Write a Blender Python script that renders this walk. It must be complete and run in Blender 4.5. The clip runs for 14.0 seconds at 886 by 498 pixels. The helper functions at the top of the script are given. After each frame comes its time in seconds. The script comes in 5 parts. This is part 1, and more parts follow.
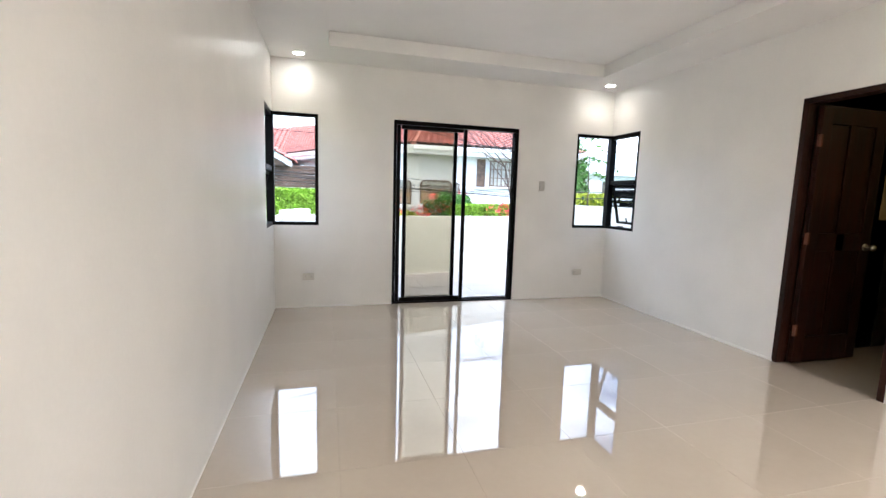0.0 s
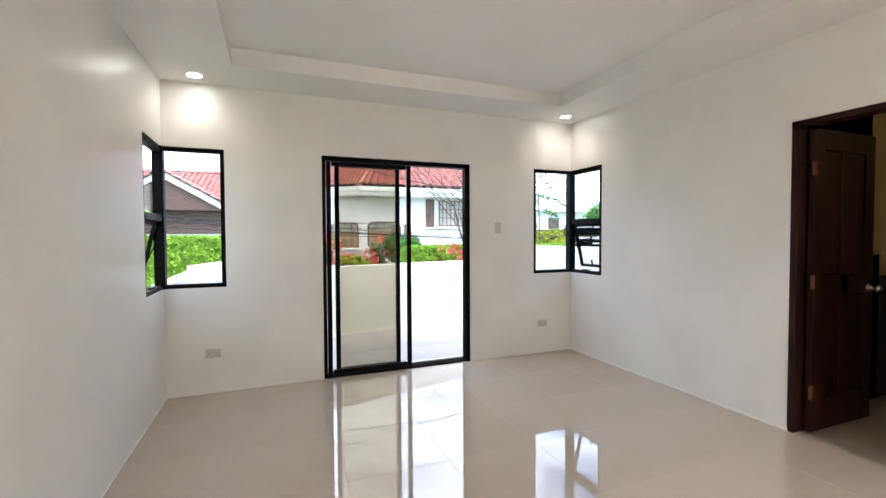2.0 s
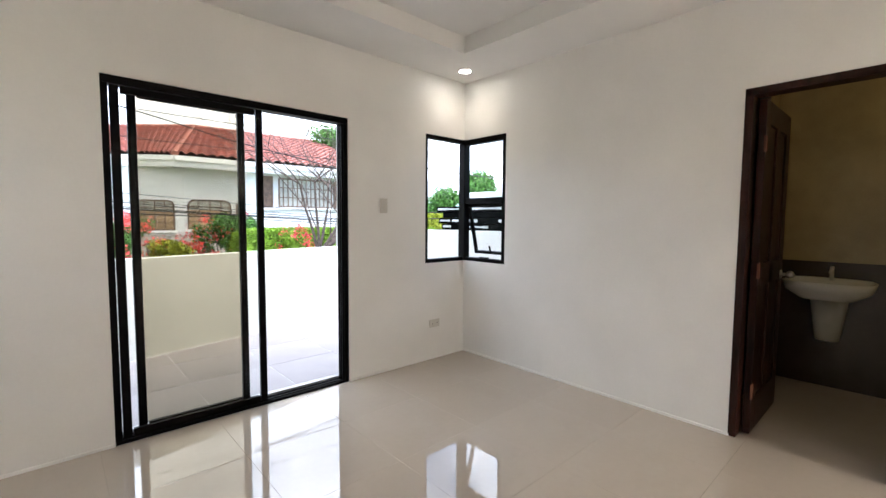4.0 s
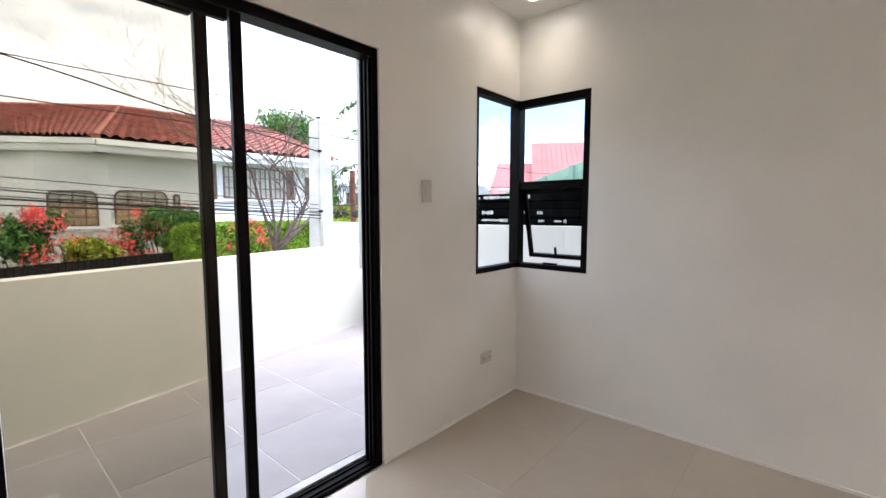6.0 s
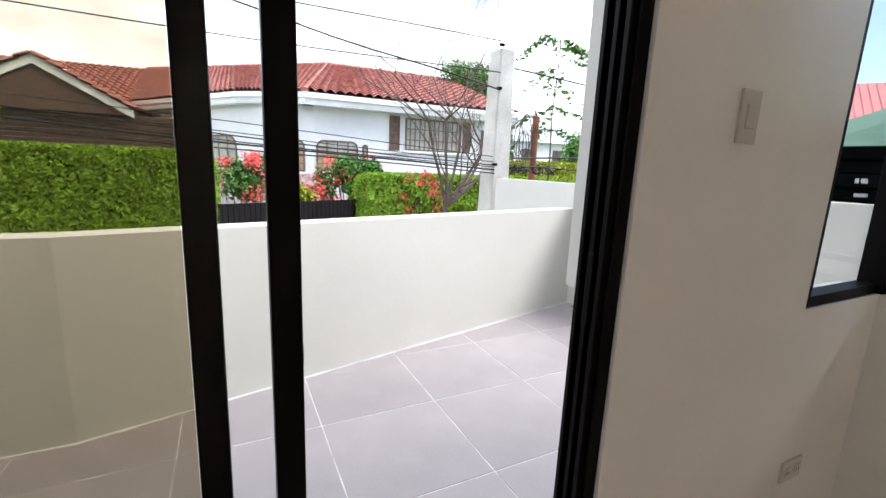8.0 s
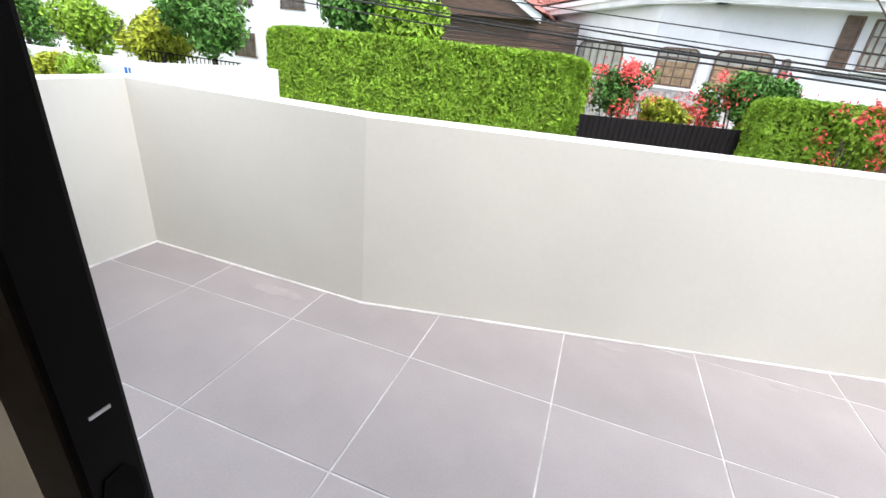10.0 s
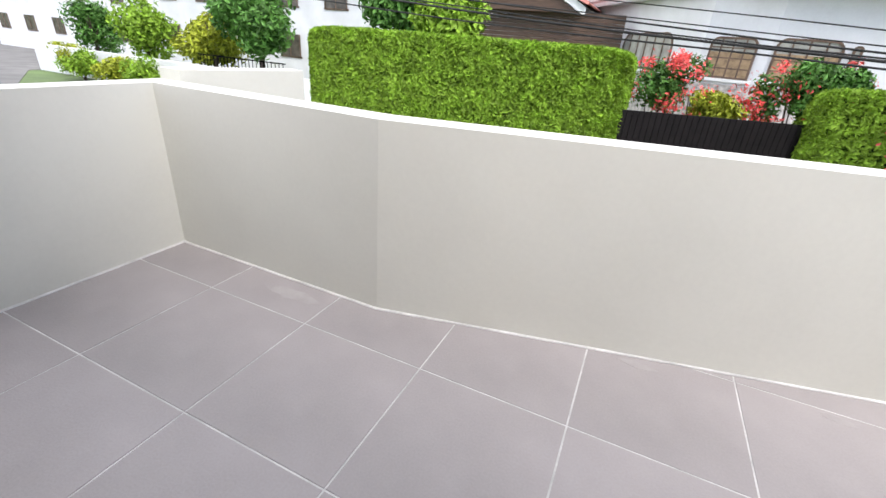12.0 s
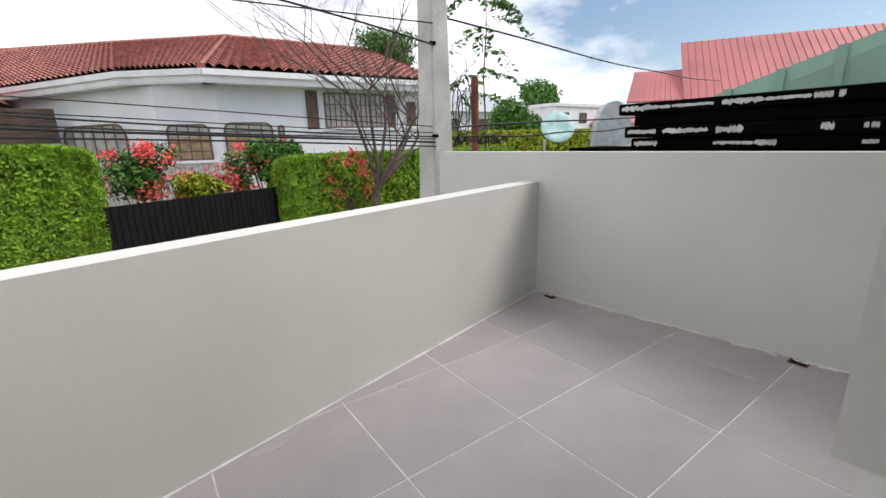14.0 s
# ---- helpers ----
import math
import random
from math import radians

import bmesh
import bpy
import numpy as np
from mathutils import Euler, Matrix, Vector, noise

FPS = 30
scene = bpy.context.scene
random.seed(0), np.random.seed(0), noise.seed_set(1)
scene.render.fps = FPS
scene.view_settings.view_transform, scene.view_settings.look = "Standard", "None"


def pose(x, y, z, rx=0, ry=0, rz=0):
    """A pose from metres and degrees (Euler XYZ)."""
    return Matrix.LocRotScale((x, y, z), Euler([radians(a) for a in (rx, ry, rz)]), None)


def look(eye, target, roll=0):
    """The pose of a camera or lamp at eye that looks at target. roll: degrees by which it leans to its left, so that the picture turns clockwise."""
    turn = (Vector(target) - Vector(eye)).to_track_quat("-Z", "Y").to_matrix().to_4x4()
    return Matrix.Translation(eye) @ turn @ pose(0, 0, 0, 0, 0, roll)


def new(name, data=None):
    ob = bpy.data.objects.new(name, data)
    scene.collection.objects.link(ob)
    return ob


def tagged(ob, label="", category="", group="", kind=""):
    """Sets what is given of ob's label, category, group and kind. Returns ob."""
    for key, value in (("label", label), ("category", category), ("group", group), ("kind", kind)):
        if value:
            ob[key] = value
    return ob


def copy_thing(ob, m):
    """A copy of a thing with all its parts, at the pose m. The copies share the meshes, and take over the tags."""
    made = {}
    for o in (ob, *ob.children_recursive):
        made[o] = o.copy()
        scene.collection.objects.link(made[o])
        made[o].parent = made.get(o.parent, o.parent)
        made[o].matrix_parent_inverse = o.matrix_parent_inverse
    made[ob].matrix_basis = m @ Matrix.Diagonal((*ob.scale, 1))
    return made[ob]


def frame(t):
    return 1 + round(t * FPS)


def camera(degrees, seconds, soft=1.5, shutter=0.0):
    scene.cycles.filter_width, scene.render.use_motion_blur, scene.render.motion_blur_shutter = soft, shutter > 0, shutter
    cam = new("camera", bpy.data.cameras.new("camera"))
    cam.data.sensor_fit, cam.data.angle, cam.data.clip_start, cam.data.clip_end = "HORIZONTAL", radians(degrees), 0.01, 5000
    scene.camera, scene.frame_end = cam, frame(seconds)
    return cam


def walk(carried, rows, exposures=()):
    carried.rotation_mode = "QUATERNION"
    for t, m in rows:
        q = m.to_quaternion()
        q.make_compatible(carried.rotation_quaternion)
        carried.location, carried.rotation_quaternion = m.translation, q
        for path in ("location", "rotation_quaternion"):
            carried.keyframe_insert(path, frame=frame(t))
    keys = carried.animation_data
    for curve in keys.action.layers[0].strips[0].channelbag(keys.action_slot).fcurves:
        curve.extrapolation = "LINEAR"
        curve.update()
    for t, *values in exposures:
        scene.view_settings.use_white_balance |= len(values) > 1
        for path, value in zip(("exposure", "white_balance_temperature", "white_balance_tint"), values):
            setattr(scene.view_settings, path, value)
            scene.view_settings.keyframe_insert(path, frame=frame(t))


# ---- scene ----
cam = camera(91.7, 14.0)
PATH = [
    (0, (0.546, -4.888, 1.266), (1.068, -2.972, 1.022), 1.7),
    (0.5, (0.621, -4.719, 1.309), (1.141, -2.79, 1.221), 0.1),
    (1, (0.657, -4.578, 1.374), (1.224, -2.66, 1.367), -0.0),
    (1.5, (0.745, -4.392, 1.352), (1.35, -2.485, 1.333), -0.4),
    (2, (0.841, -4.142, 1.337), (1.576, -2.283, 1.278), -0.3),
    (2.5, (0.858, -3.885, 1.322), (1.818, -2.133, 1.226), 0.4),
    (3, (0.821, -3.585, 1.337), (1.857, -1.877, 1.228), 0.4),
    (3.5, (0.914, -3.26, 1.319), (2.079, -1.64, 1.191), 0.7),
    (3.7, (0.972, -3.168, 1.31), (2.232, -1.619, 1.187), 0.8),
    (6, (1.38, -1.641, 1.315), (2.881, -0.331, 1.141), 0.0),
    (6.5, (1.548, -1.319, 1.302), (2.937, 0.108, 1.113), -0.2),
    (7, (1.729, -1.048, 1.306), (2.953, 0.52, 1.105), 1.8),
    (7.2, (1.787, -0.938, 1.306), (2.986, 0.649, 1.092), 1.9),
    (9.3, (2.32, -0.229, 1.251), (2.282, 1.62, 0.489), 4.7),
    (9.5, (2.312, -0.162, 1.25), (2.151, 1.664, 0.452), 5.5),
    (10, (2.333, -0.063, 1.233), (1.784, 1.666, 0.39), 6.2),
    (10.5, (2.379, 0.015, 1.238), (1.459, 1.572, 0.352), 8.3),
    (11, (2.376, 0.038, 1.246), (1.343, 1.511, 0.344), 9.3),
    (11.5, (2.388, 0.045, 1.242), (1.359, 1.519, 0.333), 6.8),
    (12, (2.397, 0.063, 1.247), (1.682, 1.726, 0.372), 4.7),
    (12.5, (2.37, 0.094, 1.262), (2.216, 1.914, 0.445), 1.4),
    (13, (2.364, 0.113, 1.27), (2.844, 1.912, 0.548), 1.2),
    (13.5, (2.359, 0.126, 1.26), (3.272, 1.79, 0.636), -1.0),
    (14, (2.331, 0.089, 1.285), (3.46, 1.665, 0.791), -1.6),
]
walk(cam, [(t, look(eye, target, roll)) for t, eye, target, roll in PATH],
     [(0.0, 3.12, 5450, 10), (3.7, 2.9, 5650, 10), (6.0, 2.58, 5850, 13), (7.2, 2.1, 6000, 13), (9.3, 2.22, 6250, 11), (11.5, 1.95, 6300, 12), (12.5, 1.72, 6350, 12), (13.0, 1.5, 6350, 12), (14.0, 1.22, 6450, 11)])

# ---- light ----
SUN_EL, SUN_AZ = radians(50), radians(122)
world = bpy.data.worlds.new("sky")
scene.world = world
world.use_nodes = True
wn, wl = world.node_tree.nodes, world.node_tree.links
bg = wn["Background"]
sky = wn.new("ShaderNodeTexSky")
sky.sky_type, sky.sun_disc, sky.sun_elevation, sky.sun_rotation = "NISHITA", False, SUN_EL, SUN_AZ
coord = wn.new("ShaderNodeTexCoord")
stretch = wn.new("ShaderNodeMapping")
stretch.inputs["Scale"].default_value = (1.0, 1.0, 2.6)
stretch.inputs["Location"].default_value = (0.35, 0.1, 0.0)
clouds = wn.new("ShaderNodeTexNoise")
clouds.inputs["Scale"].default_value, clouds.inputs["Detail"].default_value, clouds.inputs["Roughness"].default_value = 1.9, 7, 0.55
cover = wn.new("ShaderNodeValToRGB")
cover.color_ramp.elements[0].position, cover.color_ramp.elements[1].position = 0.29, 0.43
greys = wn.new("ShaderNodeTexNoise")
greys.inputs["Scale"].default_value, greys.inputs["Detail"].default_value = 3.5, 6
shade = wn.new("ShaderNodeValToRGB")
shade.color_ramp.elements[0].position, shade.color_ramp.elements[1].position = 0.3, 0.7
shade.color_ramp.elements[0].color, shade.color_ramp.elements[1].color = (2.4, 2.55, 2.9, 1), (7.8, 7.8, 7.9, 1)
mix = wn.new("ShaderNodeMix")
mix.data_type = "RGBA"
wl.new(coord.outputs["Generated"], stretch.inputs["Vector"])
wl.new(stretch.outputs[0], clouds.inputs["Vector"])
wl.new(stretch.outputs[0], greys.inputs["Vector"])
sides = wn.new("ShaderNodeVectorMath")
sides.operation, sides.inputs[1].default_value = "DOT_PRODUCT", (1.0, -0.75, 0.0)
thin = wn.new("ShaderNodeMath")
thin.operation, thin.inputs[1].default_value = "MULTIPLY_ADD", -0.42
wl.new(coord.outputs["Generated"], sides.inputs[0])
wl.new(sides.outputs["Value"], thin.inputs[0])
wl.new(clouds.outputs["Fac"], thin.inputs[2])
wl.new(thin.outputs[0], cover.inputs["Fac"])
wl.new(greys.outputs["Fac"], shade.inputs["Fac"])
wl.new(cover.outputs["Color"], mix.inputs["Factor"])
dim = wn.new("ShaderNodeVectorMath")
dim.operation, dim.inputs["Scale"].default_value = "SCALE", 0.45
wl.new(sky.outputs[0], dim.inputs[0])
wl.new(dim.outputs[0], mix.inputs["A"])
wl.new(shade.outputs["Color"], mix.inputs["B"])
wl.new(mix.outputs["Result"], bg.inputs["Color"])
bg.inputs["Strength"].default_value = 0.12

sun = new("sun", bpy.data.lights.new("sun", "SUN"))
sun.data.energy, sun.data.angle, sun.data.color = 1.25, radians(26), (1.0, 0.96, 0.9)
sun.matrix_world = look((0, 0, 30), Vector((0, 0, 30)) - Vector((math.sin(SUN_AZ) * math.cos(SUN_EL), math.cos(SUN_AZ) * math.cos(SUN_EL), math.sin(SUN_EL))))


WARM = (1.0, 0.80, 0.57)
# Last five are unseen fill lamps, added at the back to brighten the room
LAMPS_AND_FILL = [(0.28, -0.2), (3.82, -0.25), (0.28, -5.2), (3.82, -4.9), (0.28, -6.0), (3.82, -6.0), (2.05, -6.0)]
CEIL = 2.63
for lx, ly in LAMPS_AND_FILL:
    ob = new("downlight_and_fill_beam", bpy.data.lights.new("downlight_and_fill_beam", "SPOT"))
    ob.data.energy, ob.data.color, ob.data.spot_size, ob.data.spot_blend, ob.data.shadow_soft_size = 1.25 if ly > -1 else 17 if lx < 1 else 23, WARM if ly > -1 else (1.0, 0.86, 0.69), radians(150), 1.0, 0.06
    ob.matrix_world = pose(lx, ly, CEIL - 0.02)
ob = new("bathroom_lamp_glow", bpy.data.lights.new("bathroom_lamp_glow", "POINT"))
ob.data.energy, ob.data.color, ob.data.shadow_soft_size = 0.5, (1.0, 0.75, 0.35), 0.08
ob.matrix_world = pose(5.0, -3.6, 2.3)


# ---- materials ----
def material(name, color, rough=0.6, metal=0.0, vary=0.08, scale=6.0, fine=90.0, bump=0.02, spec=0.5, coat=0.0, random_tint=0.0, island=False, second=None, stretch_to=(1, 1, 1)):
    """A surface with mottling at two scales, roughness variation and fine relief."""
    m = bpy.data.materials.new(name)
    m.use_nodes = True
    n, l = m.node_tree.nodes, m.node_tree.links
    b = n["Principled BSDF"]
    b.inputs["Metallic"].default_value = metal
    b.inputs["Specular IOR Level"].default_value = spec
    b.inputs["Coat Weight"].default_value = coat
    b.inputs["Coat Roughness"].default_value = 0.03
    tc = n.new("ShaderNodeTexCoord")
    mp = n.new("ShaderNodeMapping")
    mp.inputs["Scale"].default_value = stretch_to
    l.new(tc.outputs["Object"], mp.inputs["Vector"])
    big, small = n.new("ShaderNodeTexNoise"), n.new("ShaderNodeTexNoise")
    big.inputs["Scale"].default_value, big.inputs["Detail"].default_value = scale, 5
    small.inputs["Scale"].default_value, small.inputs["Detail"].default_value = fine, 3
    l.new(mp.outputs[0], big.inputs["Vector"])
    l.new(mp.outputs[0], small.inputs["Vector"])
    ramp = n.new("ShaderNodeValToRGB")
    lo = second or [c * (1 - 2 * vary) for c in color]
    hi = [min(1.0, c * (1 + vary)) for c in color]
    ramp.color_ramp.elements[0].position, ramp.color_ramp.elements[1].position = 0.3, 0.68
    ramp.color_ramp.elements[0].color, ramp.color_ramp.elements[1].color = (*lo, 1), (*hi, 1)
    add = n.new("ShaderNodeMath")
    add.operation = "MULTIPLY_ADD"
    add.inputs[1].default_value = 0.25
    l.new(small.outputs["Fac"], add.inputs[0])
    sub = n.new("ShaderNodeMath")
    sub.operation = "SUBTRACT"
    sub.inputs[1].default_value = 0.125
    l.new(big.outputs["Fac"], sub.inputs[0])
    l.new(sub.outputs[0], add.inputs[2])
    l.new(add.outputs[0], ramp.inputs["Fac"])
    out = ramp.outputs["Color"]
    if random_tint:
        src = n.new("ShaderNodeNewGeometry").outputs["Random Per Island"] if island else n.new("ShaderNodeObjectInfo").outputs["Random"]
        rng = n.new("ShaderNodeMapRange")
        rng.inputs["To Min"].default_value, rng.inputs["To Max"].default_value = 1 - random_tint, 1 + random_tint
        l.new(src, rng.inputs["Value"])
        mul = n.new("ShaderNodeVectorMath")
        mul.operation = "SCALE"
        l.new(out, mul.inputs[0])
        l.new(rng.outputs[0], mul.inputs["Scale"])
        out = mul.outputs[0]
    l.new(out, b.inputs["Base Color"])
    rr = n.new("ShaderNodeMapRange")
    rr.inputs["To Min"].default_value, rr.inputs["To Max"].default_value = rough * 0.85, min(1, rough * 1.2)
    l.new(big.outputs["Fac"], rr.inputs["Value"])
    l.new(rr.outputs[0], b.inputs["Roughness"])
    if bump:
        bp = n.new("ShaderNodeBump")
        bp.inputs["Strength"].default_value, bp.inputs["Distance"].default_value = min(1, bump * 10), 0.004
        l.new(small.outputs["Fac"], bp.inputs["Height"])
        l.new(bp.outputs[0], b.inputs["Normal"])
    return m


def glass_material(name, tint, gloss):
    m = bpy.data.materials.new(name)
    m.use_nodes = True
    n, l = m.node_tree.nodes, m.node_tree.links
    n.remove(n["Principled BSDF"])
    tr, gl, mx, fr, mul, pw = (n.new(k) for k in ("ShaderNodeBsdfTransparent", "ShaderNodeBsdfGlossy", "ShaderNodeMixShader", "ShaderNodeLayerWeight", "ShaderNodeMath", "ShaderNodeMath"))
    tr.inputs["Color"].default_value = (*tint, 1)
    gl.inputs["Roughness"].default_value = 0.02
    fr.inputs["Blend"].default_value = 0.5
    pw.operation, pw.inputs[1].default_value = "POWER", 5.0
    mul.operation, mul.inputs[1].default_value, mul.inputs[2].default_value = "MULTIPLY_ADD", gloss, 0.004
    l.new(fr.outputs["Facing"], pw.inputs[0])
    l.new(pw.outputs[0], mul.inputs[0])
    l.new(mul.outputs[0], mx.inputs[0])
    l.new(tr.outputs[0], mx.inputs[1])
    l.new(gl.outputs[0], mx.inputs[2])
    l.new(mx.outputs[0], n["Material Output"].inputs["Surface"])
    return m


def glow_material(name, color, strength):
    m = bpy.data.materials.new(name)
    m.use_nodes = True
    b = m.node_tree.nodes["Principled BSDF"]
    b.inputs["Emission Color"].default_value, b.inputs["Emission Strength"].default_value = (*color, 1), strength
    return m


def wood_material(name, dark, light, rough):
    m = material(name, light, rough, vary=0.2, scale=3.0, fine=40, bump=0.03, spec=0.2, second=dark, stretch_to=(9, 9, 0.8))
    return m


PAINT = material("wall_paint", (0.80, 0.785, 0.755), 0.32, vary=0.025, scale=2.0, fine=60, bump=0.012)
CEILING_PAINT = material("ceiling_paint", (0.82, 0.81, 0.79), 0.7, vary=0.02, scale=2, fine=80, bump=0.01)
PORCELAIN = material("polished_porcelain", (0.45, 0.385, 0.315), 0.035, vary=0.03, scale=1.5, fine=30, bump=0.0, spec=0.75, coat=0.5, random_tint=0.012)
FLOOR_GROUT = material("floor_grout", (0.38, 0.33, 0.27), 0.6, vary=0.06)
SLATE_TILE = material("grey_balcony_tile", (0.335, 0.305, 0.303), 0.5, vary=0.09, scale=1.8, fine=120, bump=0.03, random_tint=0.04)
WHITE_GROUT = material("white_grout", (0.58, 0.565, 0.56), 0.85, vary=0.16, scale=7)
BALCONY_PAINT = material("balcony_paint", (0.575, 0.57, 0.525), 0.55, vary=0.035, scale=1.1, fine=45, bump=0.01)
ALU = material("black_aluminium", (0.0025, 0.002, 0.002), 0.4, vary=0.15, scale=30, fine=300, bump=0.0, spec=0.07)
GLASS = glass_material("clear_glass", (0.98, 0.985, 0.98), 0.5)
TINTED = glass_material("tinted_glass", (0.67, 0.63, 0.545), 0.25)
DOOR_WOOD = wood_material("dark_red_wood", (0.006, 0.0022, 0.001), (0.024, 0.0065, 0.0028), 0.45)
STEEL = material("brushed_steel", (0.55, 0.52, 0.48), 0.3, metal=1.0, vary=0.05, bump=0.005)
BLACK = material("black_plastic", (0.002, 0.002, 0.002), 0.9, spec=0.1)
PLASTIC = material("ivory_plastic", (0.58, 0.55, 0.50), 0.3, vary=0.02, bump=0.0)
CERAMIC = material("white_ceramic", (0.78, 0.77, 0.72), 0.08, vary=0.02, bump=0.0)
BATH_TILE = material("ochre_bath_tile", (0.42, 0.33, 0.17), 0.2, vary=0.08, scale=4, bump=0.01)
BATH_DARK = material("dark_bath_tile", (0.05, 0.035, 0.025), 0.2, vary=0.1, scale=4, bump=0.01)
LENS = glow_material("downlight_lens", (1.0, 0.9, 0.72), 6)
WHITE_STUCCO = material("white_stucco", (0.78, 0.78, 0.80), 0.8, vary=0.05, scale=0.8, fine=14, bump=0.05)
WHITE_TRIM = material("white_trim", (0.82, 0.82, 0.82), 0.6, vary=0.05, scale=1.5)
CLAY = material("clay_roof_tile", (0.36, 0.135, 0.105), 0.7, vary=0.25, scale=2.2, fine=20, bump=0.04, second=(0.19, 0.07, 0.058))
RIDGE_CLAY = material("clay_ridge_tile", (0.40, 0.16, 0.12), 0.7, vary=0.2, scale=3)
BROWN_WOOD = material("brown_siding", (0.11, 0.065, 0.045), 0.6, vary=0.2, scale=2, stretch_to=(1, 1, 9))
WINDOW_WOOD = material("window_shutter_wood", (0.15, 0.095, 0.065), 0.5, vary=0.2, scale=4)
LATTICE_WOOD = material("tan_lattice_wood", (0.36, 0.245, 0.14), 0.6, vary=0.2, scale=5)
# Pale grey stands in for the reflection on the house's window glass
PANE_REFLECTION = material("painted_pane_reflection", (0.42, 0.41, 0.37), 0.15, vary=0.15, scale=2, bump=0.0)
DARK_GLASS = material("dark_window", (0.10, 0.085, 0.07), 0.12, vary=0.3, scale=2, bump=0.0)
STONE = material("pale_stone", (0.55, 0.51, 0.48), 0.85, vary=0.25, scale=6, fine=22, bump=0.1)
# Dark green that stands in for the shade inside the hedges
HEDGE_SHADE = material("hedge_inner_shade", (0.03, 0.07, 0.012), 0.9, vary=0.3, scale=8)
LEAF = material("hedge_leaf", (0.225, 0.37, 0.033), 0.5, vary=0.2, scale=3, fine=30, bump=0.0, spec=0.18, random_tint=0.32, island=True)
LEAF_DARK = material("dark_leaf", (0.09, 0.21, 0.04), 0.5, vary=0.2, scale=3, fine=30, bump=0.0, spec=0.18, random_tint=0.5, island=True)
LEAF_LIME = material("lime_leaf", (0.32, 0.36, 0.03), 0.5, vary=0.2, scale=3, fine=30, bump=0.0, spec=0.18, random_tint=0.4, island=True)
PETAL = material("red_petal", (0.85, 0.10, 0.09), 0.5, vary=0.2, scale=3, bump=0.0, random_tint=0.35, island=True)
BARK = material("grey_bark", (0.11, 0.08, 0.065), 0.9, vary=0.3, scale=9, fine=60, bump=0.08)
GATE = material("dark_brown_steel", (0.008, 0.006, 0.006), 0.6, vary=0.2, spec=0.2)
CONCRETE = material("weathered_concrete", (0.52, 0.51, 0.47), 0.85, vary=0.14, scale=2.5, fine=40, bump=0.06)
CABLE = material("black_cable", (0.012, 0.012, 0.012), 0.6)
ASPHALT = material("asphalt", (0.16, 0.155, 0.15), 0.9, vary=0.15, scale=0.7, fine=50, bump=0.05)
GRASS = material("ground_grass", (0.10, 0.15, 0.05), 0.9, vary=0.25, scale=0.3, fine=8, bump=0.1)
PAVING = material("pale_pavement", (0.38, 0.37, 0.35), 0.9, vary=0.12, scale=1.2)
RED_METAL = material("red_sheet_roof", (0.40, 0.12, 0.115), 0.5, vary=0.1, scale=0.7)
GREEN_METAL = material("green_sheet_roof", (0.18, 0.31, 0.23), 0.5, vary=0.12, scale=0.8)
TAR = material("black_peeling_paint", (0.003, 0.0035, 0.0035), 0.95, vary=0.3, scale=3, spec=0.01)
PEEL = material("peeled_white_patch", (0.5, 0.51, 0.51), 0.8, vary=0.15, scale=8)
RUST = material("rusty_pipe", (0.15, 0.055, 0.03), 0.8, vary=0.3, scale=7)
AQUA = material("pale_aqua_sheet", (0.45, 0.66, 0.62), 0.5, vary=0.1)
GREY_SHEET = material("grey_sheet", (0.40, 0.43, 0.44), 0.5, vary=0.12)
CREAM = material("cream_wall", (0.60, 0.52, 0.44), 0.8, vary=0.06)
HILL = material("hazy_hill", (0.16, 0.24, 0.24), 1.0, vary=0.15, scale=0.02, fine=0.3, bump=0.0)
BLUE = material("blue_drum", (0.02, 0.12, 0.45), 0.5)
CAR_PAINT = material("pale_car_paint", (0.45, 0.52, 0.55), 0.2, vary=0.03, bump=0.0)
RUBBER = material("rubber", (0.015, 0.015, 0.015), 0.8)
SMEAR = material("dried_grout_film", (0.335, 0.31, 0.305), 0.8, vary=0.12, scale=12, fine=80, second=(0.32, 0.295, 0.29))
SCRATCH = material("bare_aluminium", (0.6, 0.6, 0.6), 0.4, metal=0.8)


# ---- builders ----
def box(bm, a, b, bevel=0.0):
    c, s = [(p + q) / 2 for p, q in zip(a, b)], [abs(q - p) for p, q in zip(a, b)]
    got = bmesh.ops.create_cube(bm, size=1, matrix=Matrix.LocRotScale(c, None, s))
    if bevel:
        edges = list({e for v in got["verts"] for e in v.link_edges})
        bmesh.ops.bevel(bm, geom=edges, offset=bevel, segments=2, affect="EDGES", profile=0.5)
    return bm


def one_box(a, b, bevel=0.0):
    return box(bmesh.new(), a, b, bevel)


def tube(bm, p, q, r0, r1=None, n=10):
    p, q = Vector(p), Vector(q)
    r1 = r0 if r1 is None else r1
    d = q - p
    m = Matrix.Translation((p + q) / 2) @ d.to_track_quat("Z", "Y").to_matrix().to_4x4()
    bmesh.ops.create_cone(bm, cap_ends=True, segments=n, radius1=r0, radius2=r1, depth=d.length, matrix=m)
    return bm


def prism(bm, outline, z0, z1):
    low = [bm.verts.new((x, y, z0)) for x, y in outline]
    top = [bm.verts.new((x, y, z1)) for x, y in outline]
    bm.faces.new(top)
    bm.faces.new(low[::-1])
    for i in range(len(low)):
        j = (i + 1) % len(low)
        bm.faces.new((low[i], low[j], top[j], top[i]))
    bmesh.ops.recalc_face_normals(bm, faces=bm.faces)
    return bm


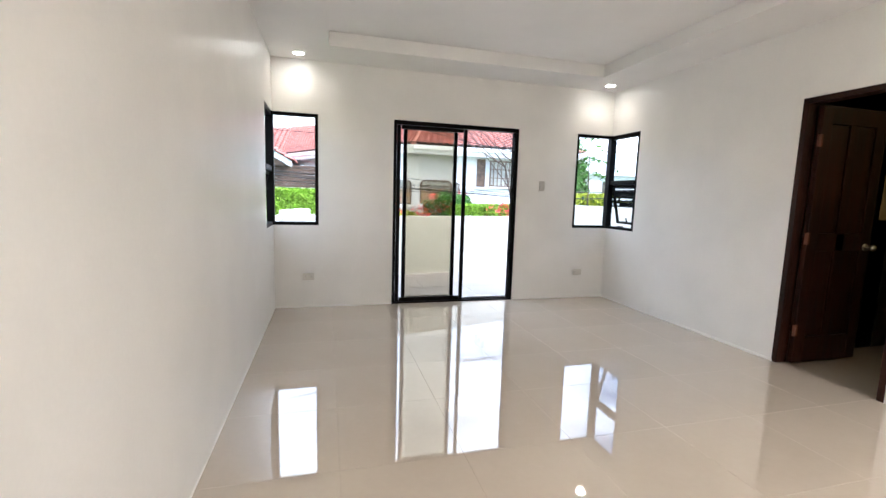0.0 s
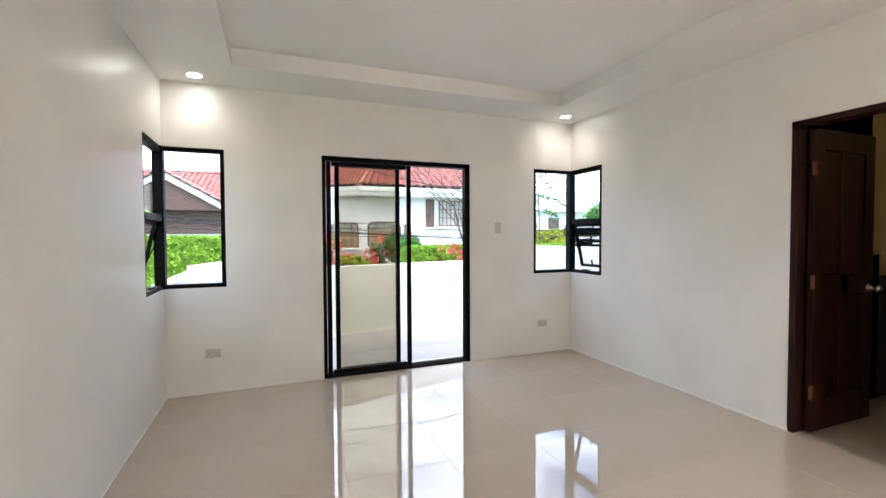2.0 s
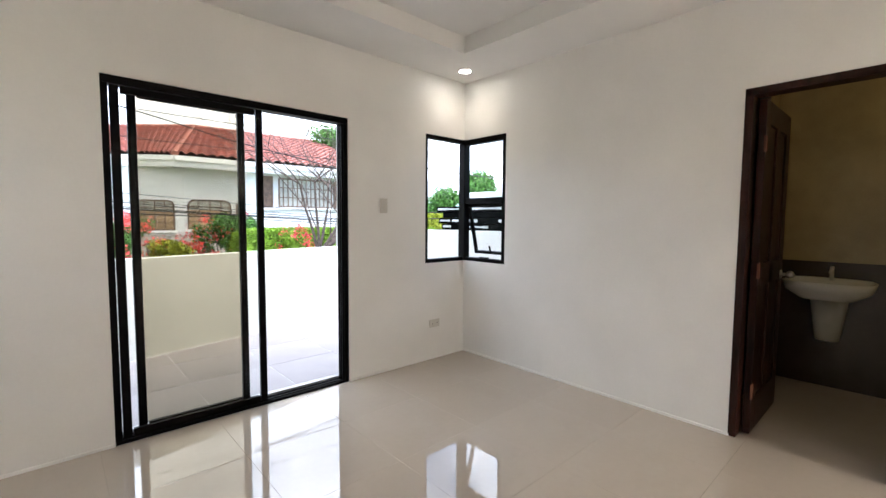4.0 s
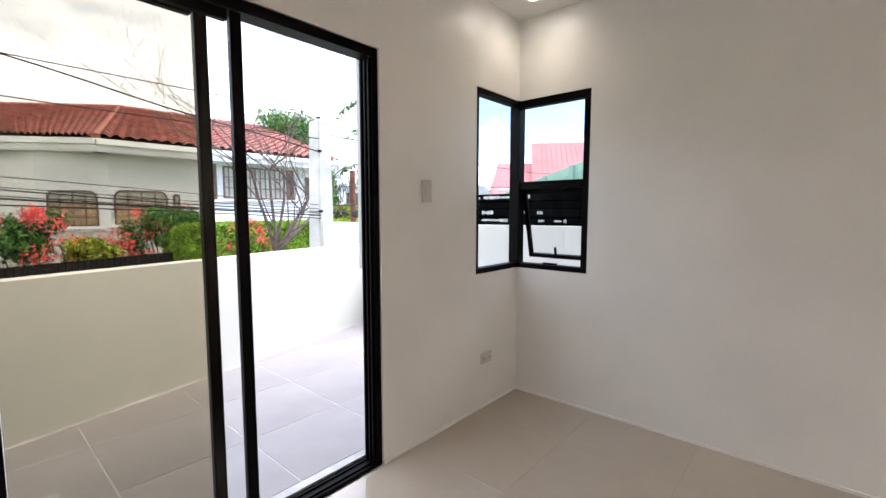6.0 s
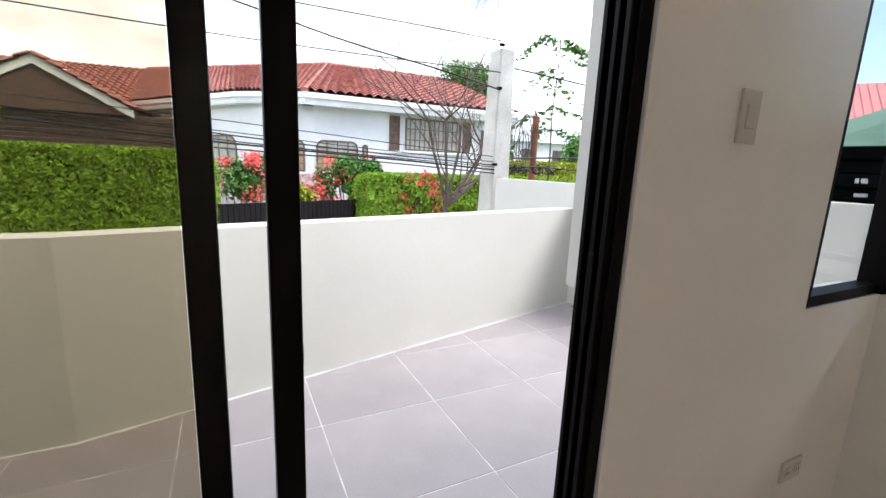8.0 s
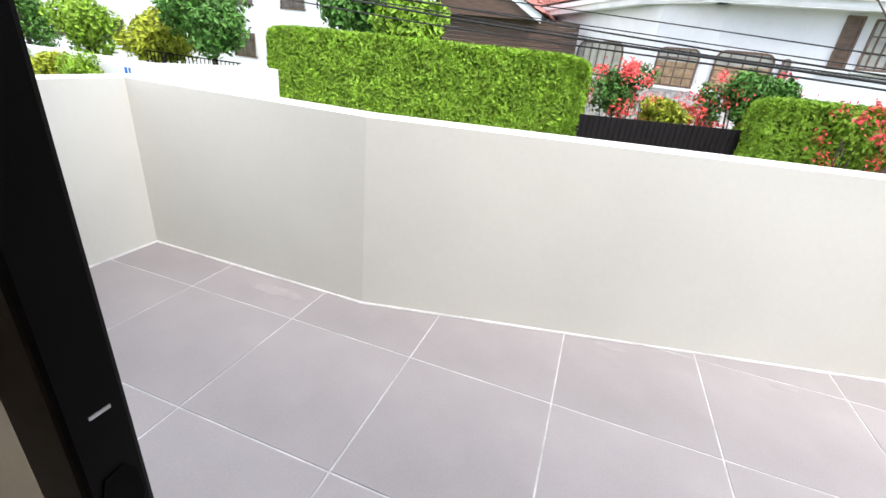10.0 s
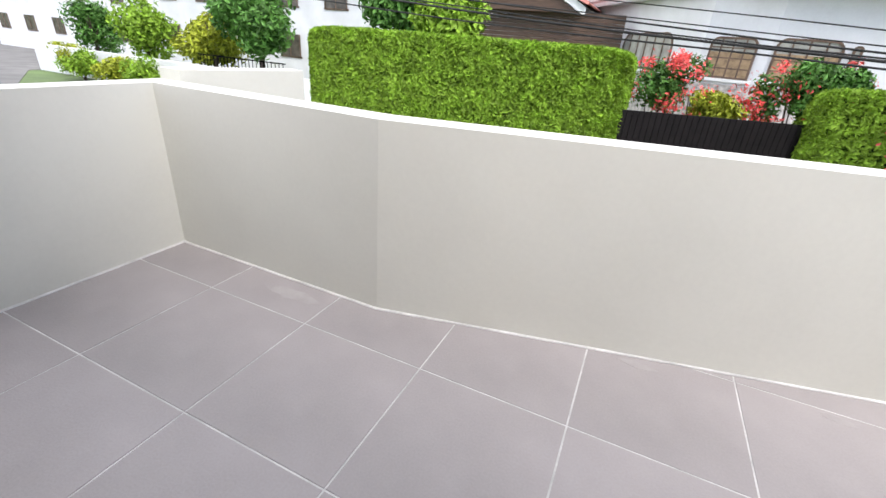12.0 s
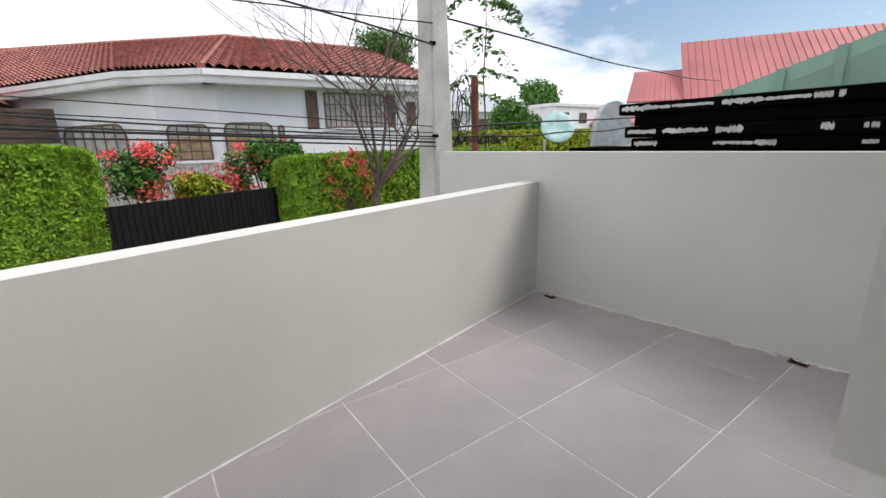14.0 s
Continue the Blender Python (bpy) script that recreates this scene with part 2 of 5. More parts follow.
def slab(bm, corners, thick):
    """A plate through four corners, thickened along its normal."""
    c = [Vector(v) for v in corners]
    nrm = (c[1] - c[0]).cross(c[3] - c[0]).normalized() * thick
    a = [bm.verts.new(v) for v in c]
    b = [bm.verts.new(v + nrm) for v in c]
    k = len(c)
    bm.faces.new(a[::-1])
    bm.faces.new(b)
    for i in range(k):
        j = (i + 1) % k
        bm.faces.new((a[i], a[j], b[j], b[i]))
    bmesh.ops.recalc_face_normals(bm, faces=bm.faces)
    return bm


def data_of(name, bm, mat, smooth=False):
    me = bpy.data.meshes.new(name)
    bm.to_mesh(me)
    bm.free()
    me.materials.append(mat)
    if smooth:
        me.polygons.foreach_set("use_smooth", [True] * len(me.polygons))
    return me


def thing(name, at, label, category, group="", kind=""):
    ob = new(name)
    ob.location = at
    ob.empty_display_size = 0.1
    return tagged(ob, label, category, group, kind)


def root_place(ob):
    v = Vector((0, 0, 0))
    while ob:
        v += ob.location
        ob = ob.parent
    return v


def part(name, bm, mat, parent, label="", smooth=False, kind=""):
    """One mesh, given in world places, under a thing or a part."""
    bmesh.ops.translate(bm, verts=bm.verts, vec=-root_place(parent))
    ob = new(name, data_of(name, bm, mat, smooth))
    ob.parent = parent
    return tagged(ob, label, kind=kind)


def structure(name, bm, mat, label):
    return tagged(new(name, data_of(name, bm, mat)), label, kind="structure")


def solo(name, bm, mat, label, category, group="", smooth=False):
    return tagged(new(name, data_of(name, bm, mat, smooth)), label, category, group)


def leaf_mesh(name, centers, normals, size, mat, seed, jitter=0.9):
    """Many small folded leaves at the given places."""
    rng = np.random.default_rng(seed)
    n = len(centers)
    nv = normals + rng.normal(0, jitter, (n, 3))
    nv /= np.linalg.norm(nv, axis=1, keepdims=True) + 1e-9
    u = np.cross(nv, rng.normal(0, 1, (n, 3)))
    u /= np.linalg.norm(u, axis=1, keepdims=True) + 1e-9
    v = np.cross(nv, u)
    s = size * rng.uniform(0.6, 1.3, (n, 1))
    pts = np.stack([centers - u * s, centers + v * s * 0.45 + nv * s * 0.15, centers + u * s, centers - v * s * 0.45 + nv * s * 0.15], 1).reshape(-1, 3)
    me = bpy.data.meshes.new(name)
    idx = np.arange(4 * n).reshape(-1, 4)
    faces = np.concatenate([idx[:, [0, 1, 2]], idx[:, [0, 2, 3]]])
    me.from_pydata(pts.tolist(), [], faces.tolist())
    me.materials.append(mat)
    return me


def leaf_part(name, me, parent, label=""):
    me.transform(Matrix.Translation(-root_place(parent)))
    ob = new(name, me)
    ob.parent = parent
    return tagged(ob, label, kind="stuff")


def blob_points(n, center, radii, seed, lumps=9, shell=0.35):
    """Places of leaves in an uneven crown made of several lumps."""
    rng = np.random.default_rng(seed)
    c, r = np.array(center), np.array(radii)
    mids = rng.normal(0, 1, (lumps, 3))
    mids = mids / np.linalg.norm(mids, axis=1, keepdims=True) * rng.uniform(0.25, 0.75, (lumps, 1))
    pick = rng.integers(0, lumps, n)
    d = rng.normal(0, 1, (n, 3))
    d /= np.linalg.norm(d, axis=1, keepdims=True)
    rad = rng.uniform(1 - shell, 1.05, (n, 1)) * rng.uniform(0.35, 0.55, lumps)[pick][:, None]
    return c + (mids[pick] + d * rad) * r, d

# ---- the room ----
W, BACK, T = 4.08, -6.3, 0.10
OUT = 0.15
DX0, DX1, DTOP = 1.272, 2.79, 2.095
WZ0, WZ1 = 0.91, 2.09
WEST_W, EAST_W = 0.462, 3.58
SIDE_W, SIDE_E = -0.55, -0.52
BD0, BD1, BDT = -3.05, -2.315, 2.08
H = 2.95

bm = bmesh.new()
box(bm, (0, 0, -0.3), (DX0, T, WZ0)), box(bm, (WEST_W, 0, WZ0), (DX0, T, WZ1)), box(bm, (0, 0, WZ1), (DX0, T, H))
box(bm, (DX0, 0, DTOP), (DX1, T, H)), box(bm, (DX0, 0, -0.3), (DX1, T, -0.01))
box(bm, (DX1, 0, -0.3), (W, T, WZ0)), box(bm, (DX1, 0, WZ0), (EAST_W, T, WZ1)), box(bm, (DX1, 0, WZ1), (W, T, H))
structure("wall_north", bm, PAINT, "white painted wall around the sliding door")
bm = bmesh.new()
box(bm, (-T, T, -0.3), (DX0, OUT, WZ0)), box(bm, (WEST_W, T, WZ0), (DX0, OUT, WZ1)), box(bm, (-T, T, WZ1), (DX0, OUT, H))
box(bm, (DX0, T, DTOP), (DX1 - 0.022, OUT, H))
box(bm, (DX1 + 0.15, T, -0.3), (W + T, OUT, WZ0)), box(bm, (DX1 + 0.15, T, WZ0), (EAST_W, OUT, 1.02)), box(bm, (DX1 - 0.022, T, 1.02), (EAST_W, OUT, WZ1)), box(bm, (DX1 - 0.022, T, WZ1), (W + T, OUT, H))
structure("wall_north_outside", bm, BALCONY_PAINT, "grey-beige painted outer skin of the wall")
bm = bmesh.new()
box(bm, (-T, BACK, -0.3), (0, SIDE_W, H)), box(bm, (-T, SIDE_W, -0.3), (0, T, WZ0)), box(bm, (-T, SIDE_W, WZ1), (0, T, H))
structure("wall_west", bm, PAINT, "smooth white painted side wall with a slight sheen")
bm = bmesh.new()
box(bm, (W, BACK, -0.3), (W + T, BD0, H)), box(bm, (W, BD0, BDT), (W + T, BD1, H)), box(bm, (W, BD1, -0.3), (W + T, SIDE_E, H))
box(bm, (W, SIDE_E, -0.3), (W + T, T, WZ0)), box(bm, (W, SIDE_E, WZ1), (W + T, T, H))
structure("wall_east", bm, PAINT, "white painted wall with the bathroom doorway")
structure("wall_south", one_box((-T, BACK - T, -0.3), (W + T, BACK, H)), PAINT, "plain white painted back wall")
structure("baseboard", one_box((0.0, -0.009, 0.0), (DX0, 0.0, 0.016)), PAINT, "thin white bead of caulk along the wall")
structure("trim", one_box((DX1, -0.009, 0.0), (W, 0.0, 0.016)), PAINT, "thin white bead of caulk along the wall")
structure("trim_east", one_box((W - 0.009, BD1, 0.0), (W, -0.009, 0.016)), PAINT, "thin white bead of caulk along the wall")
structure("trim_west", one_box((0.0, BACK, 0.0), (0.004, -0.009, 0.008)), PAINT, "thin white bead of caulk along the wall")

# dropped border with a raised tray in the middle
TX0, TX1, TY0, TY1, RISE = 0.57, 3.53, BACK + 0.6, -0.53, 0.13
bm = bmesh.new()
box(bm, (0, TY1, CEIL), (W, 0, CEIL + RISE)), box(bm, (0, BACK, CEIL), (W, TY0, CEIL + RISE))
box(bm, (0, TY0, CEIL), (TX0, TY1, CEIL + RISE)), box(bm, (TX1, TY0, CEIL), (W, TY1, CEIL + RISE))
box(bm, (0, BACK, CEIL + RISE), (W, 0, CEIL + RISE + 0.1))
structure("ceiling", bm, CEILING_PAINT, "white tray ceiling with a dropped border")
structure("roof_slab", one_box((-T - 0.1, BACK - T, H), (W + 2.0, T, H + 0.15)), CONCRETE, "plain concrete roof slab")

floor = structure("floor", one_box((0, BACK, -0.3), (W, 0.0, -0.004)), FLOOR_GROUT, "glossy beige porcelain tiled floor")

# ---- sliding door ----
door = thing("sliding_door", (DX0, 0, 0), "black aluminium sliding glass door, slid half open", "door")
Y0, Y1 = 0.010, 0.099
part("frame_head", one_box((DX0, Y0, DTOP - 0.045), (DX1, Y1, DTOP), 0.003), ALU, door)
part("frame_sill", one_box((DX0, Y0, -0.005), (DX1, Y1, 0.016), 0.003), ALU, door)
part("jamb", one_box((DX0, Y0, 0.016), (DX0 + 0.035, Y1, DTOP - 0.045), 0.003), ALU, door)
jamb = part("jamb", one_box((DX1 - 0.035, Y0, 0.016), (DX1, Y1, DTOP - 0.045), 0.003), ALU, door)
for yy in (0.024, 0.052, 0.082):
    part("jamb_rib", one_box((DX1 - 0.052, yy - 0.006, 0.016), (DX1 - 0.035, yy + 0.006, DTOP - 0.045), 0.002), ALU, jamb)
part("strike_plate", one_box((DX1 - 0.056, 0.04, 0.96), (DX1 - 0.035, 0.056, 1.12), 0.003), ALU, jamb)
for yy in (0.034, 0.077):
    part("track", one_box((DX0 + 0.035, yy - 0.004, 0.016), (DX1 - 0.035, yy + 0.004, 0.024)), ALU, door)


def sliding_panel(x0, x1, y0, y1, glass, label, lock):
    sash = part("sash", one_box((x0, y0, 0.026), (x0 + 0.043, y1, DTOP - 0.05), 0.003), ALU, door, label)
    edge = one_box((x1 - 0.043, y0, 0.026), (x1, y1, DTOP - 0.05), 0.003)
    part("stile", edge, ALU, sash)
    part("top_rail", one_box((x0 + 0.05, y0, DTOP - 0.09), (x1 - 0.05, y1, DTOP - 0.05), 0.003), ALU, sash)
    part("bottom_rail", one_box((x0 + 0.05, y0, 0.026), (x1 - 0.05, y1, 0.068), 0.003), ALU, sash)
    ym = (y0 + y1) / 2
    pane = part("pane", one_box((x0 + 0.045, ym - 0.003, 0.064), (x1 - 0.045, ym + 0.003, DTOP - 0.086)), glass, sash)
    pane.visible_shadow = False
    if lock:
        bmh = bmesh.new()
        prism(bmh, [(-0.009, -0.016), (-0.005, -0.021), (0.006, -0.019), (0.01, -0.008), (0.009, 0.013), (0.004, 0.02), (-0.006, 0.019), (-0.01, 0.006)], 0, 0.0016)
        bmesh.ops.transform(bmh, verts=bmh.verts, matrix=pose(x1 - 0.0006, ym, 1.0, 0, 90, 0) @ pose(0, 0, 0, 0, 0, 90))
        part("lock_hole", bmh, BLACK, sash, "rough black hole for a lock")
        part("scratch", one_box((x1 - 0.0005, ym - 0.004, 1.058), (x1 + 0.0007, ym + 0.006, 1.060)), SCRATCH, sash, "bright scratch in the paint")
        part("scratch", one_box((x1 - 0.0005, ym - 0.005, 0.973), (x1 + 0.0007, ym - 0.001, 0.976)), SCRATCH, sash, "bright scratch in the paint")


sliding_panel(1.312, 2.14, 0.014, 0.044, GLASS, "clear glazed sliding panel in a black frame", True)
sliding_panel(1.394, 2.035, 0.058, 0.090, TINTED, "outer sliding panel with tinted screen", False)


# ---- corner windows ----
def corner_window(name, cx, wx, wy, sign):
    """Two lights that meet at a room corner: a fixed one in the north wall, and one over an awning in the side wall."""
    win = tagged(new(name), "black aluminium corner window, its lower side sash pushed open", "window", kind="structure")
    win.location = (cx, 0, WZ0)
    f, d0, d1 = 0.035, 0.006, 0.066
    # post at the corner
    part("corner_post", one_box((cx - 0.012 if sign > 0 else cx - d1, -0.012, WZ0), (cx + d1 if sign > 0 else cx + 0.012, d1, WZ1), 0.003), ALU, win)
    xa, xb = sorted((wx, cx - sign * 0.012))
    fr = part("fixed_frame", one_box((xa, d0, WZ0), (xb, d1, WZ0 + f), 0.003), ALU, win)
    part("frame_head", one_box((xa, d0, WZ1 - f), (xb, d1, WZ1), 0.003), ALU, fr)
    side = (xa, xa + f) if sign > 0 else (xb - f, xb)
    part("frame_side", one_box((side[0], d0, WZ0 + f), (side[1], d1, WZ1 - f), 0.003), ALU, fr)
    p = part("pane", one_box((xa + 0.005, 0.033, WZ0 + f - 0.01), (xb - 0.005, 0.039, WZ1 - f + 0.01)), GLASS, fr)
    p.visible_shadow = False
    # side wall light
    sx = [cx + sign * d0, cx + sign * d1]
    sx.sort()
    g = part("side_frame", one_box((sx[0], wy, WZ0), (sx[1], -0.012, WZ0 + f), 0.003), ALU, win)
    part("frame_head", one_box((sx[0], wy, WZ1 - f - 0.015), (sx[1], -0.012, WZ1), 0.003), ALU, g)
    part("frame_side", one_box((sx[0], wy, WZ0 + f), (sx[1], wy + f + 0.01, WZ1 - f - 0.015), 0.003), ALU, g)
    part("transom", one_box((sx[0] - 0.004, wy + f + 0.01, 1.47), (sx[1] + 0.004, -0.012, 1.525), 0.003), ALU, g)
    xm = cx + sign * 0.036
    p = part("pane", one_box((xm - 0.003, wy + 0.03, 1.52), (xm + 0.003, -0.014, WZ1 - 0.045)), GLASS, g)
    p.visible_shadow = False
    # awning sash, hinged under the transom
    lean = radians(13)
    hinge = Vector((cx + sign * 0.045, 0, 1.468))
    L, t = 0.50, 0.028
    y0, y1 = wy + 0.05, -0.016
    turn = Matrix.Translation(hinge) @ Matrix.Rotation(-sign * lean, 4, "Y")

    def hung(a, b):
        m = one_box(a, b, 0.002)
        bmesh.ops.transform(m, verts=m.verts, matrix=turn)
        return m
    s = part("awning_sash", hung((-0.014, y0, -L), (0.014, y1, -L + t)), ALU, win, "awning sash pushed open")
    part("sash_top", hung((-0.014, y0, -t), (0.014, y1, 0)), ALU, s)
    part("sash_side", hung((-0.014, y0, -L + t), (0.014, y0 + t, -t)), ALU, s)
    part("sash_side", hung((-0.014, y1 - t, -L + t), (0.014, y1, -t)), ALU, s)
    p = part("pane", hung((-0.003, y0 + t - 0.004, -L + t - 0.004), (0.003, y1 - t + 0.004, -t + 0.004)), GLASS, s)
    p.visible_shadow = False
    ym = (y0 + y1) / 2
    hb = hung((-sign * 0.03 - 0.006, ym - 0.008, -L + 0.006), (-sign * 0.03 + 0.006, ym + 0.008, -L + 0.09))
    box(hb, (cx + sign * 0.02, ym - 0.05, WZ0 + f), (cx + sign * 0.045, ym + 0.05, WZ0 + f + 0.012))
    part("cam_handle", hb, ALU, s)
    for yy in (y0 + 0.008, y1 - 0.008):
        part("stay", tube(bmesh.new(), (cx + sign * 0.045, yy, 1.30), turn @ Vector((0, yy, -L + 0.12)), 0.005, n=6), ALU, s)
    return win


corner_window("window_1", W, EAST_W, SIDE_E, 1)
corner_window("window_2", 0, WEST_W, SIDE_W, -1)


# ---- switches, outlets, downlights and added fill lamps ----
def wall_plate(name, x0, z0, x1, z1, label, keys):
    o = thing(name, ((x0 + x1) / 2, 0, z0), label, "socket" if keys > 1 else "switch")
    part("plate", one_box((x0, -0.009, z0), (x1, 0.0, z1), 0.003), PLASTIC, o)
    for k in range(keys):
        w = (x1 - x0) / keys
        a = x0 + k * w + w * 0.25
        key = part("rocker" if keys == 1 else "socket_face", one_box((a, -0.012, z0 + (z1 - z0) * 0.28), (a + w * 0.5, -0.008, z1 - (z1 - z0) * 0.28), 0.0015), PLASTIC, o)
        if keys > 1:
            zc = (z0 + z1) / 2
            for dx in (-0.006, 0.006):
                part("slot", one_box((a + w * 0.25 + dx - 0.001, -0.0125, zc - 0.006), (a + w * 0.25 + dx + 0.001, -0.0118, zc + 0.006)), BLACK, key)


wall_plate("light_switch", 3.085, 1.365, 3.155, 1.485, "ivory light switch on the white wall", 1)
wall_plate("wall_socket", 3.635, 0.30, 3.755, 0.375, "ivory double socket low on the wall", 2)
wall_plate("wall_socket", 0.29, 0.305, 0.41, 0.38, "ivory double socket low on the wall", 2)

# the two by the north wall are real; the back copies are added fill
for i, (lx, ly) in enumerate(LAMPS_AND_FILL):
    if i == 0:
        first = thing("downlight", (lx, ly, CEIL), "round recessed downlight, lit warm white; the five at the back are added fill lamps", "downlight", "ceiling downlights")
        bm = bmesh.new()
        for r0, r1, z0, z1 in ((0.047, 0.058, -0.001, -0.006), (0.058, 0.064, -0.006, 0.0)):
            n = 28
            a = [bm.verts.new((lx + r0 * math.cos(k * math.tau / n), ly + r0 * math.sin(k * math.tau / n), CEIL + z0)) for k in range(n)]
            b = [bm.verts.new((lx + r1 * math.cos(k * math.tau / n), ly + r1 * math.sin(k * math.tau / n), CEIL + z1)) for k in range(n)]
            for k in range(n):
                bm.faces.new((a[k], a[(k + 1) % n], b[(k + 1) % n], b[k]))
        part("trim_ring", bm, CEILING_PAINT, first)
        part("lens", tube(bmesh.new(), (lx, ly, CEIL - 0.004), (lx, ly, CEIL - 0.001), 0.05, n=28), LENS, first, "glowing lens")
    else:
        copy_thing(first, pose(lx, ly, CEIL))

# ---- bathroom door and bathroom ----
frame_ob = tagged(new("door_1"), "dark red-brown wooden door frame", kind="structure")
frame_ob.location = (W, BD1, 0)
part("jamb", one_box((W - 0.004, BD1 - 0.035, 0), (W + T + 0.004, BD1 + 0.006, BDT), 0.003), DOOR_WOOD, frame_ob)
part("jamb", one_box((W - 0.004, BD0 - 0.006, 0), (W + T + 0.004, BD0 + 0.035, BDT), 0.003), DOOR_WOOD, frame_ob)
part("head", one_box((W - 0.004, BD0 - 0.006, BDT - 0.035), (W + T + 0.004, BD1 + 0.006, BDT + 0.006), 0.003), DOOR_WOOD, frame_ob)

leaf = thing("door_leaf", (W + 0.09, -2.37, 0), "dark red-brown panelled wooden door, swung open inwards", "door")
lx0, lx1, ly0, ly1 = W + 0.09, W + 0.79, -2.40, -2.36
part("stile", one_box((lx0, ly0, 0.01), (lx0 + 0.11, ly1, 2.035), 0.003), DOOR_WOOD, leaf)
part("stile", one_box((lx1 - 0.11, ly0, 0.01), (lx1, ly1, 2.035), 0.003), DOOR_WOOD, leaf)
for z0, z1 in ((0.01, 0.22), (0.92, 1.06), (1.90, 2.035)):
    part("rail", one_box((lx0 + 0.11, ly0, z0), (lx1 - 0.11, ly1, z1), 0.003), DOOR_WOOD, leaf)
part("muntin", one_box(((lx0 + lx1) / 2 - 0.045, ly0, 0.22), ((lx0 + lx1) / 2 + 0.045, ly1, 1.90), 0.003), DOOR_WOOD, leaf)
for z0, z1 in ((0.22, 0.92), (1.06, 1.90)):
    for a, b in ((lx0 + 0.11, (lx0 + lx1) / 2 - 0.045), ((lx0 + lx1) / 2 + 0.045, lx1 - 0.11)):
        part("door_panel", one_box((a, ly0 + 0.011, z0), (b, ly1 - 0.011, z1), 0.008), DOOR_WOOD, leaf)
for z in (0.28, 1.02, 1.77):
    hin = one_box((lx0 - 0.035, ly0 - 0.003, z - 0.045), (lx0 + 0.02, ly0 + 0.001, z + 0.045), 0.001)
    tube(hin, (lx0 - 0.008, ly0 - 0.005, z - 0.047), (lx0 - 0.008, ly0 - 0.005, z + 0.047), 0.006)
    part("hinge", hin, RUST, leaf, "dull bronze hinge")
for side, yy in ((-1, ly0), (1, ly1)):
    kb = tube(bmesh.new(), (lx1 - 0.06, yy, 0.95), (lx1 - 0.06, yy + side * 0.04, 0.95), 0.011, n=12)
    tube(kb, (lx1 - 0.06, yy, 0.95), (lx1 - 0.06, yy + side * 0.008, 0.95), 0.03, n=18)
    bmesh.ops.create_uvsphere(kb, u_segments=16, v_segments=10, radius=0.026, matrix=pose(lx1 - 0.06, yy + side * 0.055, 0.95))
    part("knob", kb, STEEL, leaf, "round steel door knob", smooth=True)

BX1, BY0, BY1 = 5.62, -4.3, -2.2
for z0, z1, mat, word, tail in ((1.0, 2.5, BATH_TILE, "ochre tiled upper", "upper"), (-0.1, 1.0, BATH_DARK, "dark tiled lower", "lower")):
    structure("wall_bathroom_east_" + tail, one_box((BX1, BY0, z0), (BX1 + 0.1, BY1, z1)), mat, word + " bathroom wall")
    structure("wall_bathroom_north_" + tail, one_box((W + T, BY1, z0), (BX1, BY1 + 0.1, z1)), mat, word + " bathroom wall")
    structure("wall_bathroom_south_" + tail, one_box((W + T, BY0 - 0.1, z0), (BX1, BY0, z1)), mat, word + " bathroom wall")
structure("ceiling_bathroom", one_box((W + T, BY0, 2.5), (BX1 + 0.1, BY1 + 0.1, 2.6)), CEILING_PAINT, "white bathroom ceiling")
structure("floor_bathroom", one_box((W, BY0, -0.3), (BX1, BY1, -0.006)), PORCELAIN, "beige tiled bathroom floor")

sink = thing("wash_basin", (BX1, -2.6, 0.4), "white ceramic wall-hung basin with half pedestal", "sink")
bm = bmesh.new()
rings = [(0.16, 0.17, 0.74), (0.25, 0.215, 0.80), (0.27, 0.23, 0.87), (0.255, 0.215, 0.875), (0.20, 0.16, 0.80), (0.05, 0.05, 0.77)]
loops = []
for ry, rx, z in rings:
    loop = []
    for k in range(24):
        a = k * math.tau / 24
        ca, sa = math.cos(a), math.sin(a)
        loop.append(bm.verts.new((BX1 - 0.23 + rx * math.copysign(abs(ca) ** 0.6, ca), -2.6 + ry * math.copysign(abs(sa) ** 0.6, sa), z)))
    loops.append(loop)
for a, b in zip(loops, loops[1:]):
    for k in range(24):
        bm.faces.new((a[k], a[(k + 1) % 24], b[(k + 1) % 24], b[k]))
bm.faces.new(loops[-1])
bm.faces.new(loops[0][::-1])
part("bowl", bm, CERAMIC, sink, smooth=True)
bm = tube(bmesh.new(), (BX1 - 0.12, -2.6, 0.40), (BX1 - 0.12, -2.6, 0.75), 0.075, 0.12, 20)
part("half_pedestal", bm, CERAMIC, sink, smooth=True)
bm = tube(bmesh.new(), (BX1 - 0.06, -2.6, 0.86), (BX1 - 0.06, -2.6, 0.97), 0.013)
tube(bm, (BX1 - 0.06, -2.6, 0.95), (BX1 - 0.17, -2.6, 0.93), 0.010)
part("tap", bm, STEEL, sink, "chrome tap", smooth=True)

# ---- balcony ----
BZ, PTOP, RTOP = 0.033, 0.942, 1.17
BEND = Vector((1.415, 1.578))
LX, RX = 0.035, 4.95
SL = 0.238


def front(x):
    return BEND.y + SL * max(0.0, x - BEND.x)


def east(y):
    """The inner face of the party parapet, which splays towards the back."""
    return RX + 0.15 * (front(RX) - max(y, 0.2))


